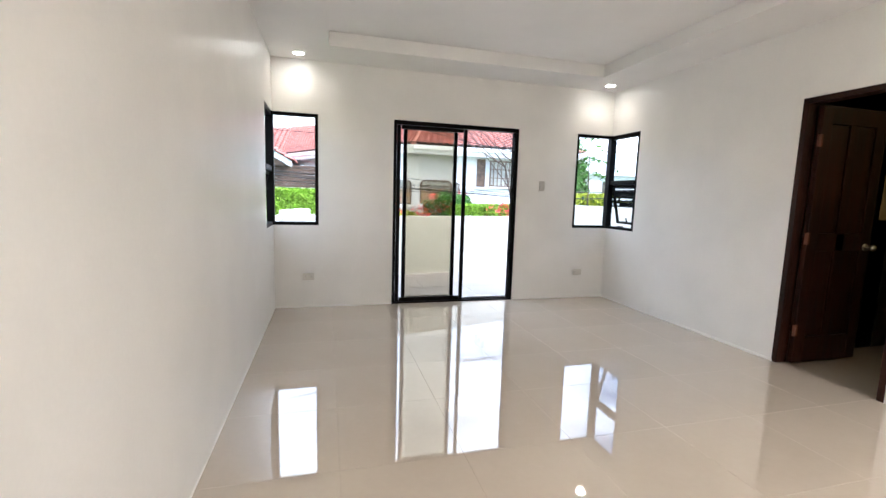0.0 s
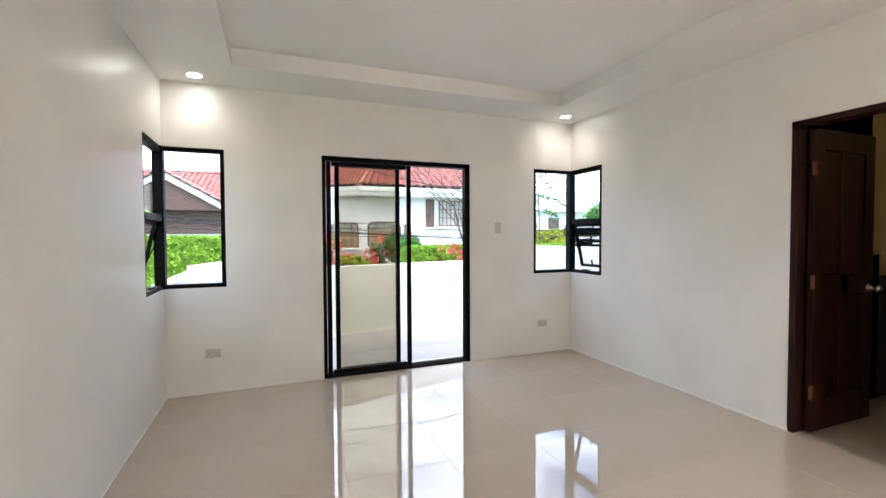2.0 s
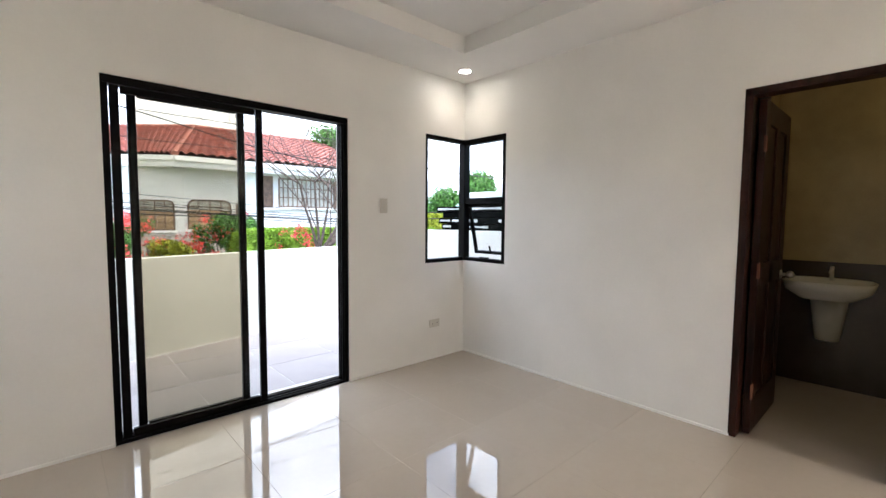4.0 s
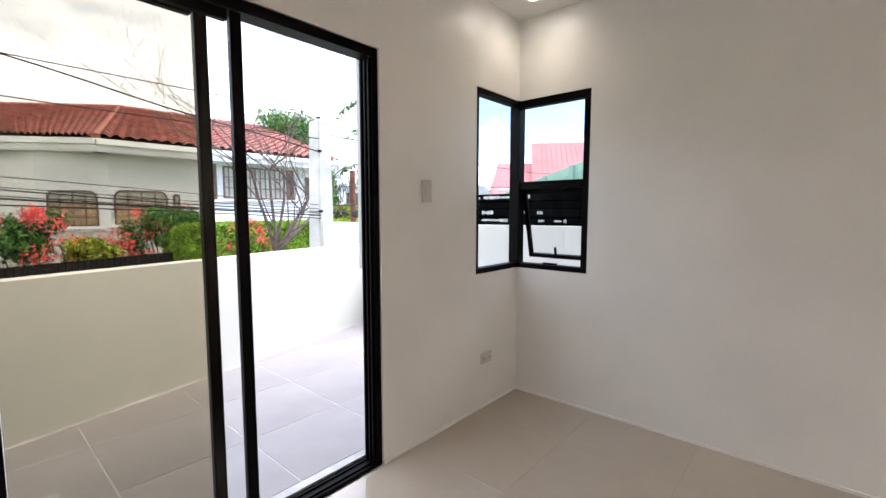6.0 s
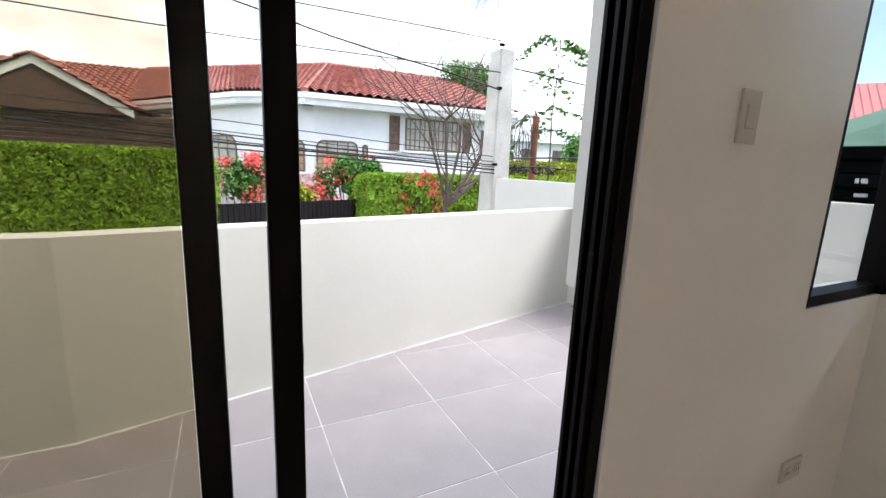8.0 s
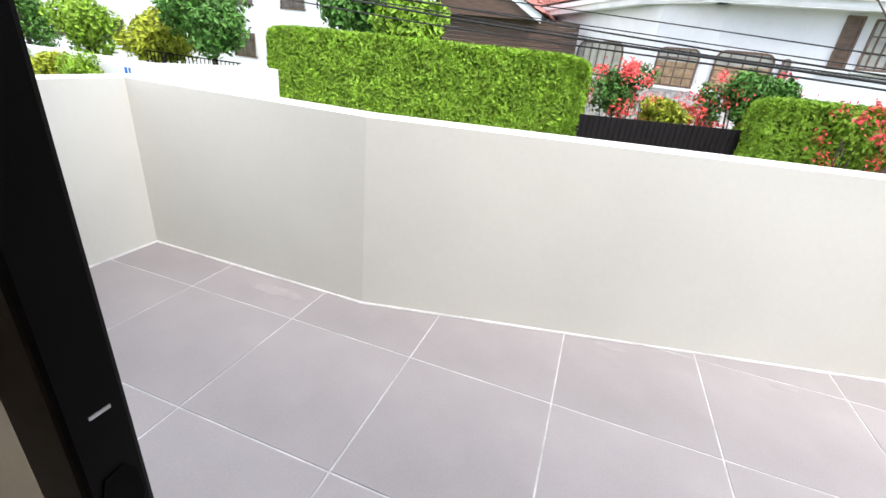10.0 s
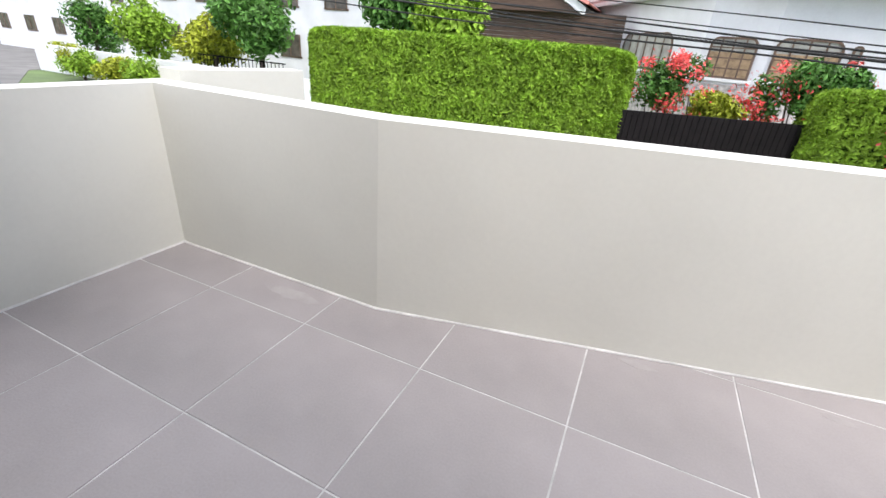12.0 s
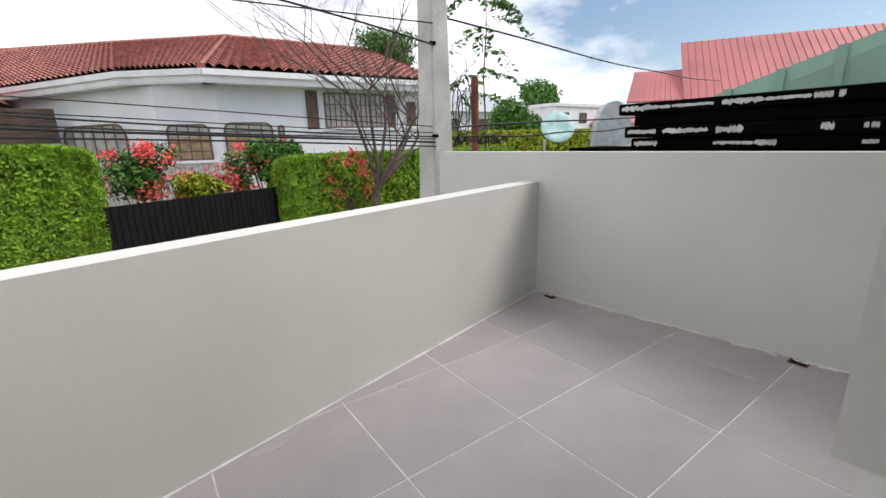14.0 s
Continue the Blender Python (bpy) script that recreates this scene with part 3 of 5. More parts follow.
P = 0.15
EAST_RUN = [(east(0.2), -2.2), (east(0.2) + 0.14, -2.2), (east(0.2) + 0.14, 0.2), (east(3.53) + 0.14, 3.53), (east(3.53), 3.53), (east(0.2), 0.2)]
balcony = structure("balcony_floor", prism(bmesh.new(), [(-0.05, T), (5.36, T), (5.36, 0.4), (5.05, front(5.05) + 0.05), (BEND.x, BEND.y + 0.05), (-0.05, BEND.y + 0.05)], -0.25, BZ - 0.002), WHITE_GROUT, "grey tiled balcony floor with white joints")
structure("balcony_side_floor", one_box((W + T, -2.1, -0.25), (5.30, T, BZ - 0.004)), WHITE_GROUT, "grey tiled strip beside the room")
structure("door_threshold", one_box((DX0, 0.1, -0.01), (DX1, OUT, 0.02)), WHITE_GROUT, "cement threshold of the sliding door")
structure("parapet_front", prism(bmesh.new(), [(LX, BEND.y), (BEND.x, BEND.y), (RX, front(RX)), (RX, front(RX) + P), (BEND.x - 0.02, BEND.y + P), (LX, BEND.y + P)], -0.25, PTOP), BALCONY_PAINT, "grey-beige painted parapet with a bend")
structure("parapet_west", prism(bmesh.new(), [(LX - P, T), (LX, T), (LX, BEND.y + P), (LX - P, BEND.y + P)], -0.25, PTOP), BALCONY_PAINT, "grey-beige painted side parapet")
structure("parapet_fin", prism(bmesh.new(), [(LX - P, BEND.y + P), (LX + 0.02, BEND.y + P), (0.29, 2.42), (0.12, 2.48)], -2.6, 1.0), BALCONY_PAINT, "white painted fin beyond the parapet corner")
structure("parapet_east", prism(bmesh.new(), EAST_RUN, -0.25, RTOP), BALCONY_PAINT, "taller grey-beige painted party parapet")
structure("wall_balcony_end", one_box((W + T, -2.2, -0.25), (east(0.2), -2.1, H)), BALCONY_PAINT, "painted wall closing the side strip")
bm = bmesh.new()
for a, b in (((LX, BEND.y - 0.008), (BEND.x, BEND.y - 0.008)), ((BEND.x, BEND.y - 0.008), (RX, front(RX) - 0.008)), ((LX + 0.008, T), (LX + 0.008, BEND.y)), ((east(0.2) - 0.008, 0.2), (RX - 0.008, front(RX)))):
    tube(bm, (*a, BZ + 0.001), (*b, BZ + 0.001), 0.008, n=6)
structure("trim_balcony", bm, WHITE_GROUT, "white grout fillet at the foot of the parapet")
bm = bmesh.new()
rs = random.Random(5)
for k in range(46):
    y = rs.uniform(0.25, 2.3)
    ex = east(y + 0.06)
    wid = rs.uniform(0.012, 0.03)
    bmesh.ops.create_icosphere(bm, subdivisions=1, radius=1, matrix=pose(ex - 0.01 - wid / 2, y, BZ + 0.003, 0, 0, rs.uniform(-25, 25)) @ Matrix.Diagonal((wid / 2, rs.uniform(0.012, 0.045), rs.uniform(0.004, 0.011), 1)))
solo("mortar_crumbs", bm, CONCRETE, "grey crumbs of mortar along the parapet foot", "debris")["kind"] = "stuff"
for y in (0.69, 2.24):
    dxx = east(y) - 0.055
    o = thing("floor_drain", (dxx, y, BZ), "small rusty floor drain beside the parapet", "drain", "balcony drains")
    rim = bmesh.new()
    for a, b in (((-0.03, -0.045), (0.03, -0.037)), ((-0.03, 0.037), (0.03, 0.045)), ((-0.03, -0.037), (-0.024, 0.037)), ((0.024, -0.037), (0.03, 0.037))):
        box(rim, (dxx + a[0], y + a[1], BZ), (dxx + b[0], y + b[1], BZ + 0.006))
    part("rim", rim, RUST, o)
    part("grate", one_box((dxx - 0.024, y - 0.037, BZ), (dxx + 0.024, y + 0.037, BZ + 0.002)), BLACK, o)

rs = random.Random(9)
for sx, sy, sl, sw_ in ((1.0, 1.46, 0.22, 0.06), (4.78, 0.95, 0.05, 0.24), (2.62, 1.80, 0.10, 0.03), (3.35, 1.86, 0.08, 0.025)):
    outline = [(sx + sl * math.cos(a) * rs.uniform(0.55, 1), sy + sw_ * math.sin(a) * rs.uniform(0.4, 1)) for a in [k * math.tau / 18 for k in range(18)]]
    solo("grout_smear", prism(bmesh.new(), outline, BZ, BZ + 0.0009), SMEAR, "faint whitish smear of dried grout on a tile", "stain", "grout smears")

# ---- ground and street ----
GZ = -2.6
structure("ground", one_box((-900, -900, GZ - 0.3), (900, 900, GZ - 0.02)), GRASS, "green ground that reaches the horizon")
structure("road", one_box((-120, 4.3, GZ - 0.02), (60, 9.2, GZ)), ASPHALT, "grey concrete street between the gardens")
for y0, y1 in ((3.1, 4.3), (9.2, 10.2)):
    structure("pavement", one_box((-120, y0, GZ - 0.02), (60, y1, GZ + 0.13), 0.02), PAVING, "pale pavement with a kerb")
structure("building_base", one_box((-T, BACK - T, GZ), (W + T, T, -0.3)), BALCONY_PAINT, "painted storey below the room")
structure("balcony_base", prism(bmesh.new(), [(LX - P, T), (east(0.2), T), (RX, front(RX) + P), (BEND.x, BEND.y + P), (LX - P, BEND.y + P)], -0.5, -0.25), BALCONY_PAINT, "painted underside slab of the balcony")
structure("party_wall", prism(bmesh.new(), EAST_RUN, GZ, -0.25), BALCONY_PAINT, "painted boundary wall below the parapet")

structure("road_west", prism(bmesh.new(), [(-24, 4.3), (-24, 10.2), (-36, 16.5), (-38, 25), (-120, 60), (-120, 0)], GZ - 0.02, GZ + 0.006), ASPHALT, "grey concrete street widening at the corner")

# ---- house across the street ----
house = thing("house", (6, 22, GZ), "white house with red clay tiled roof and arched windows", "house")
WALLS = [(-2.2, 30.0), (3.55, 20.0), (5.55, 19.2), (14.5, 18.9), (15.3, 18.9)]
EAVE, FTOP = 3.52, 3.99


def wall_piece(a, b, z0, z1, thick=0.25, off=0.0):
    a, b = Vector(a), Vector(b)
    d = (b - a).normalized()
    nrm = Vector((-d.y, d.x))
    q = [a - nrm * off, b - nrm * off, b + nrm * thick, a + nrm * thick]
    return prism(bmesh.new(), [(v.x, v.y) for v in q], z0, z1)


for a, b in zip(WALLS, WALLS[1:]):
    wl_ob = part("wall", wall_piece(a, b, GZ, EAVE + 0.2), WHITE_STUCCO, house)
    part("stone_base", wall_piece(a, b, GZ, 0.55, 0.0, 0.06), STONE, wl_ob, "pale stone cladding")
part("wall", one_box((15.1, 19.2, GZ), (15.3, 33, EAVE)), WHITE_STUCCO, house)
part("wall", one_box((-2.2, 33, GZ), (15.3, 33.2, EAVE)), WHITE_STUCCO, house)
EAVES = [(-2.7, 29.9), (2.6, 20.6), (5.1, 18.5), (14.2, 18.2), (15.6, 18.2)]
for a, b in zip(EAVES, EAVES[1:]):
    fa = part("fascia", wall_piece(a, b, EAVE, EAVE + 0.26, 0.12), WHITE_TRIM, house)
    part("gutter", wall_piece(a, b, EAVE + 0.26, FTOP, 0.12, 0.1), WHITE_TRIM, fa)
    mid = [Vector(v) for v in (a, b)]
    dd = (mid[1] - mid[0]).normalized()
    nn = Vector((-dd.y, dd.x))
    soff = [mid[0], mid[1], mid[1] + nn * 1.5, mid[0] + nn * 1.5]
    part("soffit", prism(bmesh.new(), [(v.x, v.y) for v in soff], EAVE + 0.02, EAVE + 0.06), WHITE_TRIM, fa)


def tiled_patch(a, b, c, d, pitch=0.40, course=0.5):
    """Barrel tiles over the patch from the eave a-b up to the ridge d-c."""
    a, b, c, d = (np.array(v, float) for v in (a, b, c, d))
    wid, length = max(np.linalg.norm(b - a), np.linalg.norm(c - d)), np.linalg.norm((d + c) / 2 - (a + b) / 2)
    nu, nv = int(wid / pitch) * 6, int(length / course)
    nrm = np.cross(b - a, d - a)
    nrm = nrm / np.linalg.norm(nrm)
    us = np.linspace(0, 1, nu + 1)
    wave = 0.12 * np.abs(np.sin(us * nu / 6 * math.pi))
    rows = []
    for k in range(nv):
        for v, lift in ((k / nv, 0.08), ((k + 1) / nv, 0.0)):
            base = (a[None] * (1 - us[:, None]) + b[None] * us[:, None]) * (1 - v) + (d[None] * (1 - us[:, None]) + c[None] * us[:, None]) * v
            rows.append(base + nrm[None] * (wave[:, None] + lift))
    pts = np.concatenate(rows)
    m = nu + 1
    faces = [(r * m + i, r * m + i + 1, (r + 1) * m + i + 1, (r + 1) * m + i) for r in range(len(rows) - 1) for i in range(nu)]
    me = bpy.data.meshes.new("roof_tiles")
    me.from_pydata(pts.tolist(), [], faces)
    me.materials.append(CLAY)
    return me


def roof_part(corners, parent):
    me = tiled_patch(*corners)
    me.transform(Matrix.Translation(-root_place(parent)))
    ob = new("roof_tiles", me)
    ob.parent = parent
    tagged(ob, "red-brown barrel roof tiles", kind="stuff")
    slab_bm = bmesh.new()
    vs = [slab_bm.verts.new(Vector(v) - Vector((0, 0, 0.06))) for v in corners]
    slab_bm.faces.new(vs)
    bmesh.ops.solidify(slab_bm, geom=slab_bm.faces[:], thickness=0.06)
    part("roof_deck", slab_bm, BROWN_WOOD, parent)


RZ = 6.75
E3 = [(x, y, FTOP) for x, y in EAVES]
R0, R1, R2, R3 = (-2.3, 36, RZ), (2.9, 31, RZ), (7.7, 26.6, RZ), (15.6, 26.2, RZ)
for q in ((E3[0], E3[1], R1, R0), (E3[1], E3[2], R2, R1), (E3[2], E3[3], (14.2, 26.3, RZ), R2), (E3[3], E3[4], R3, (14.2, 26.3, RZ))):
    roof_part(q, house)
roof_part(((-10.5, 31.5, FTOP), E3[0], R0, (-10.5, 37.2, RZ)), house)
part("wall", wall_piece((-10.2, 32.0), (-2.3, 30.2), GZ, EAVE + 0.2), WHITE_STUCCO, house)
part("fascia", wall_piece((-10.5, 31.5), EAVES[0], EAVE, FTOP, 0.12), WHITE_TRIM, house)
roof_part(((15.6, 34, FTOP), (3, 40, FTOP), R2, R3), house)
for p0, p1 in ((E3[2], R2), (R2, R3), (R1, R2), (R0, R1)):
    p0, p1 = Vector(p0), Vector(p1)
    n = int((p1 - p0).length / 0.42)
    bm = bmesh.new()
    for k in range(n):
        tube(bm, p0.lerp(p1, k / n) + Vector((0, 0, 0.06)), p0.lerp(p1, (k + 1.05) / n) + Vector((0, 0, 0.06)), 0.15, 0.12, 8)
    part("ridge_tiles", bm, RIDGE_CLAY, house, "paler ridge tiles")


def on_facade(k, s, out):
    a, b = Vector(WALLS[k]), Vector(WALLS[k + 1])
    d = (b - a).normalized()
    v = a + d * s + Vector((d.y, -d.x)) * out
    return v, d


def arched_outline(w, h, r, n=5):
    pts = [(0, 0), (w, 0)]
    pts += [(w - r + r * math.cos(t), h - r + r * math.sin(t)) for t in [k * math.pi / 2 / n for k in range(n + 1)]]
    pts += [(r - r * math.sin(t), h - r + r * math.cos(t)) for t in [k * math.pi / 2 / n for k in range(n + 1)]]
    return pts


def facade_window(k, s, z, w, h, r, bars_x, bars_z, shutter=False):
    v, d = on_facade(k, s, 0.0)
    ang = math.degrees(math.atan2(d.y, d.x))
    m = pose(v.x, v.y, z, 0, 0, ang) @ pose(0, 0, 0, 90, 0, 0)

    def put(outline, z0, z1):
        b = prism(bmesh.new(), outline, z0, z1)
        bmesh.ops.transform(b, verts=b.verts, matrix=m)
        return b
    # unshuttered panes carry their pale reflection as a base colour
    win = part("window", put([(x * 1.0, y) for x, y in arched_outline(w, h, r)], 0.0, 0.03), WINDOW_WOOD if shutter else PANE_REFLECTION, house)
    if 0.2 < r < 0.5:
        part("lattice", put([(0.06, 0.06), (w - 0.06, 0.06), (w - 0.06, h * 0.64), (0.06, h * 0.64)], 0.03, 0.045), LATTICE_WOOD, win, "tan wooden lattice")
    ring = bmesh.new()
    o, i = arched_outline(w, h, r), arched_outline(w - 0.14, h - 0.14, max(0.02, r - 0.07))
    i = [(x + 0.07, y + 0.07) for x, y in i]
    oa, ia = [ring.verts.new((x, y, 0.07)) for x, y in o], [ring.verts.new((x, y, 0.07)) for x, y in i]
    ob_, ib = [ring.verts.new((x, y, 0.02)) for x, y in o], [ring.verts.new((x, y, 0.02)) for x, y in i]
    for q in range(len(o)):
        j = (q + 1) % len(o)
        ring.faces.new((oa[q], oa[j], ia[j], ia[q]))
        ring.faces.new((oa[q], oa[j], ob_[j], ob_[q]))
        ring.faces.new((ia[q], ia[j], ib[j], ib[q]))
    bmesh.ops.transform(ring, verts=ring.verts, matrix=m)
    part("frame", ring, WINDOW_WOOD, win)
    for q in range(1, bars_x + 1):
        x = w * q / (bars_x + 1)
        part("bar", put([(x - 0.025, 0.05), (x + 0.025, 0.05), (x + 0.025, h - 0.05), (x - 0.025, h - 0.05)], 0.03, 0.06), WINDOW_WOOD, win)
    for q in range(1, bars_z + 1):
        y = h * q / (bars_z + 1)
        part("bar", put([(0.05, y - 0.02), (w - 0.05, y - 0.02), (w - 0.05, y + 0.02), (0.05, y + 0.02)], 0.03, 0.055), WINDOW_WOOD, win)
    part("sill", put([(-0.12, -0.1), (w + 0.12, -0.1), (w + 0.12, 0), (-0.12, 0)], 0.0, 0.14), WHITE_TRIM, win)


facade_window(0, 5.2, 0.75, 4.4, 1.5, 0.6, 5, 0)
facade_window(1, 0.26, 0.75, 1.52, 1.36, 0.28, 3, 3)
facade_window(2, 0.1, 0.80, 1.85, 1.36, 0.32, 3, 3)
facade_window(2, 2.15, 1.25, 0.26, 0.8, 0.12, 0, 0)
facade_window(2, 3.42, 1.85, 0.5, 1.6, 0.03, 0, 7, True)
facade_window(2, 4.2, 1.90, 2.95, 1.5, 0.03, 11, 2)
facade_window(2, 7.25, 1.9, 0.42, 1.5, 0.03, 0, 7, True)
facade_window(2, 8.3, 1.95, 0.5, 1.15, 0.03, 1, 2, True)

# porch gable at the side of the house
PX, PY = -4.9, 24.0
porch = part("porch_gable", slab(bmesh.new(), [(PX - 3.0, PY, 2.9), (PX + 3.0, PY, 2.9), (PX + 0.05, PY, 4.75), (PX - 0.05, PY, 4.75)], -0.2), BROWN_WOOD, house, "brown timber gable")
for k in range(7):
    z = 1.55 + k * 0.2
    part("siding_board", one_box((PX - 2.6, PY + 0.5, z), (PX + 5.2, PY + 0.62, z + 0.185), 0.01), BROWN_WOOD, porch)
part("porch_wall", one_box((PX - 2.6, PY + 0.55, GZ), (PX + 5.2, PY + 0.8, 1.55)), WHITE_STUCCO, porch)
for sgn in (-1, 1):
    part("bargeboard", slab(bmesh.new(), [(PX + sgn * 3.35, PY - 0.12, 2.78), (PX + sgn * 3.35, PY - 0.12, 3.16), (PX, PY - 0.12, 5.1), (PX, PY - 0.12, 4.72)], sgn * -0.1), WHITE_TRIM, porch)
    e0, e1 = (PX + sgn * 3.4, PY - 0.2, 3.18), (PX + sgn * 3.4, PY + 8, 3.18)
    q = (e0, e1, (PX, PY + 8, 5.12), (PX, PY - 0.2, 5.12)) if sgn > 0 else (e1, e0, (PX, PY - 0.2, 5.12), (PX, PY + 8, 5.12))
    roof_part(q, porch)


# ---- hedges and plants ----
def hedge(x0, x1, y0, y1, z0, z1, n, mat, seed, label, size=0.075):
    h = thing("hedge", ((x0 + x1) / 2, (y0 + y1) / 2, z0), label, "hedge")
    # Solid dark filler box; its colour gives the shaded gaps between the leaves
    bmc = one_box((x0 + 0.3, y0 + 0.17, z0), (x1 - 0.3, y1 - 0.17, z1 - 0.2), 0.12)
    part("shaded_core", bmc, HEDGE_SHADE, h)
    rng = np.random.default_rng(seed)
    areas = np.array([(x1 - x0) * (z1 - z0), (x1 - x0) * (y1 - y0), (y1 - y0) * (z1 - z0), (y1 - y0) * (z1 - z0)])
    face = rng.choice(4, n, p=areas / areas.sum())
    u, v = rng.random(n), rng.random(n)
    v = np.where(face != 1, 1 - (1 - v) ** 1.0, v)
    pts, nm = np.zeros((n, 3)), np.zeros((n, 3))
    for f in range(4):
        k = face == f
        if f == 0:
            pts[k] = np.stack([x0 + u[k] * (x1 - x0), np.full(k.sum(), y0), z0 + v[k] * (z1 - z0)], 1)
            nm[k] = (0, -1, 0.3)
        elif f == 1:
            pts[k] = np.stack([x0 + u[k] * (x1 - x0), y0 + v[k] * (y1 - y0), np.full(k.sum(), z1)], 1)
            nm[k] = (0, 0, 1)
        else:
            pts[k] = np.stack([np.full(k.sum(), x0 if f == 2 else x1), y0 + u[k] * (y1 - y0), z0 + v[k] * (z1 - z0)], 1)
            nm[k] = (-1 if f == 2 else 1, 0, 0.3)
    bumps = np.array([noise.noise(Vector(p) * 1.6) for p in pts])[:, None]
    pts += nm * bumps * 0.10 + nm * rng.uniform(-0.16, 0.04, (n, 1))
    # clipped corners are rounded off
    mid, half = np.array([(x0 + x1) / 2, (y0 + y1) / 2, (z0 + z1) / 2]), np.array([x1 - x0, y1 - y0, z1 - z0]) / 2
    q = np.abs((pts - mid) / half)
    q[:, 2] = np.where(pts[:, 2] > mid[2], q[:, 2], 0.0)
    pts = mid + (pts - mid) / np.maximum(1.0, (q ** 11).sum(1, keepdims=True) ** (1 / 11))
    leaf_part("leaves", leaf_mesh("leaves", pts, nm, size, mat, seed + 1), h)
    return h


hedge(-6.9, 1.85, 10.6, 12.0, -0.9, 1.36, 80000, LEAF, 11, "tall clipped bright green hedge behind the street wall", 0.068)
hedge(5.5, 14.5, 11.9, 13.2, -1.0, 0.95, 34000, LEAF, 21, "clipped green hedge beside the dark gate")
structure("garden_wall", one_box((-7.0, 10.5, GZ), (1.9, 12.0, -0.9)), STONE, "pale stone garden wall under the hedge")
structure("garden_wall_east", one_box((5.4, 11.9, GZ), (20, 13.0, -1.0)), STONE, "pale stone garden wall under the hedge")

gate = thing("sliding_gate", (3.6, 11.6, GZ), "dark brown ribbed steel driveway gate", "gate")
g0, g1 = Vector((1.8, 10.75)), Vector((5.5, 12.15))
gd = (g1 - g0).normalized()
gang = math.degrees(math.atan2(gd.y, gd.x))
n = 30
for k in range(n):
    a = g0.lerp(g1, (k + 0.06) / n)
    bmg = one_box((0, -0.02, 0), ((g1 - g0).length / n * 0.93, 0.02, 0.17 - GZ), 0.006)
    bmesh.ops.transform(bmg, verts=bmg.verts, matrix=pose(a.x, a.y, GZ, 0, 0, gang))
    part("slat", bmg, GATE, gate)
for z in (GZ + 0.1, -0.9, 0.05):
    bmg = one_box((0, 0.02, 0), ((g1 - g0).length, 0.07, 0.08))
    bmesh.ops.transform(bmg, verts=bmg.verts, matrix=pose(g0.x, g0.y, z, 0, 0, gang))
    part("rail", bmg, GATE, gate)
bmg = one_box((0, 0.075, 0), ((g1 - g0).length, 0.085, 0.1 - GZ))
bmesh.ops.transform(bmg, verts=bmg.verts, matrix=pose(g0.x, g0.y, GZ, 0, 0, gang))
part("back_sheet", bmg, GATE, gate)
structure("driveway", one_box((1.5, 12.2, GZ - 0.01), (7, 20, GZ + 0.02)), PAVING, "pale concrete driveway behind the gate")


def shrub(x, y, z0, center_z, radii, n, mat, seed, label, flowers=0, size=0.07):
    s = thing("shrub", (x, y, z0), label, "shrub")
    bmt = bmesh.new()
    rs_ = random.Random(seed)
    for k in range(6):
        tube(bmt, (x + rs_.uniform(-0.1, 0.1), y + rs_.uniform(-0.1, 0.1), z0), (x + rs_.uniform(-0.6, 0.6) * radii[0], y + rs_.uniform(-0.5, 0.5) * radii[1], center_z + rs_.uniform(-0.2, 0.5) * radii[2]), 0.03, 0.012, 6)
    part("stem_cluster", bmt, BARK, s, kind="stuff")
    p, d = blob_points(n, (x, y, center_z), radii, seed, 14, 0.5)
    leaf_part("leaves", leaf_mesh("leaves", p, d + np.array([0, 0, 0.4]), size, mat, seed), s)
    if flowers:
        # sprays of blossom, each a tight cluster near the outside of the crown
        rng = np.random.default_rng(seed + 3)
        sprays = 9
        d = rng.normal(0, 1, (sprays, 3)) * (1, 0.6, 1) + (0, -0.5, 0.15)
        d /= np.linalg.norm(d, axis=1, keepdims=True)
        hubs = np.array((x, y, center_z)) + d * np.array(radii) * 0.9
        pick = rng.integers(0, sprays, int(flowers * 1.3))
        p = hubs[pick] + rng.normal(0, 1, (int(flowers * 1.3), 3)) * rng.uniform(0.06, 0.17, sprays)[pick][:, None]
        leaf_part("blossoms", leaf_mesh("blossoms", p, d[pick], 0.055, PETAL, seed + 4), s, "red blossoms")
    return s


shrub(2.7, 13.2, GZ, 0.6, (1.05, 0.6, 0.8), 2600, LEAF_DARK, 31, "loose flowering shrub with red blossoms", 520)
shrub(3.6, 12.6, GZ, 0.22, (1.0, 0.55, 0.5), 4200, LEAF_LIME, 33, "yellow-green shrub with red blossoms above the gate", 220)
shrub(5.75, 13.0, GZ, 0.75, (0.95, 0.8, 0.85), 9500, LEAF_DARK, 35, "round dark green bush beside the gate", 160)
shrub(4.75, 12.9, GZ, 0.5, (0.45, 0.4, 0.9), 700, LEAF_DARK, 37, "thin red-flowering shrub beside the gate", 380)
shrub(7.6, 11.75, GZ, 0.3, (0.8, 0.4, 0.8), 900, LEAF, 39, "sprigs of red blossoms in front of the hedge", 260)


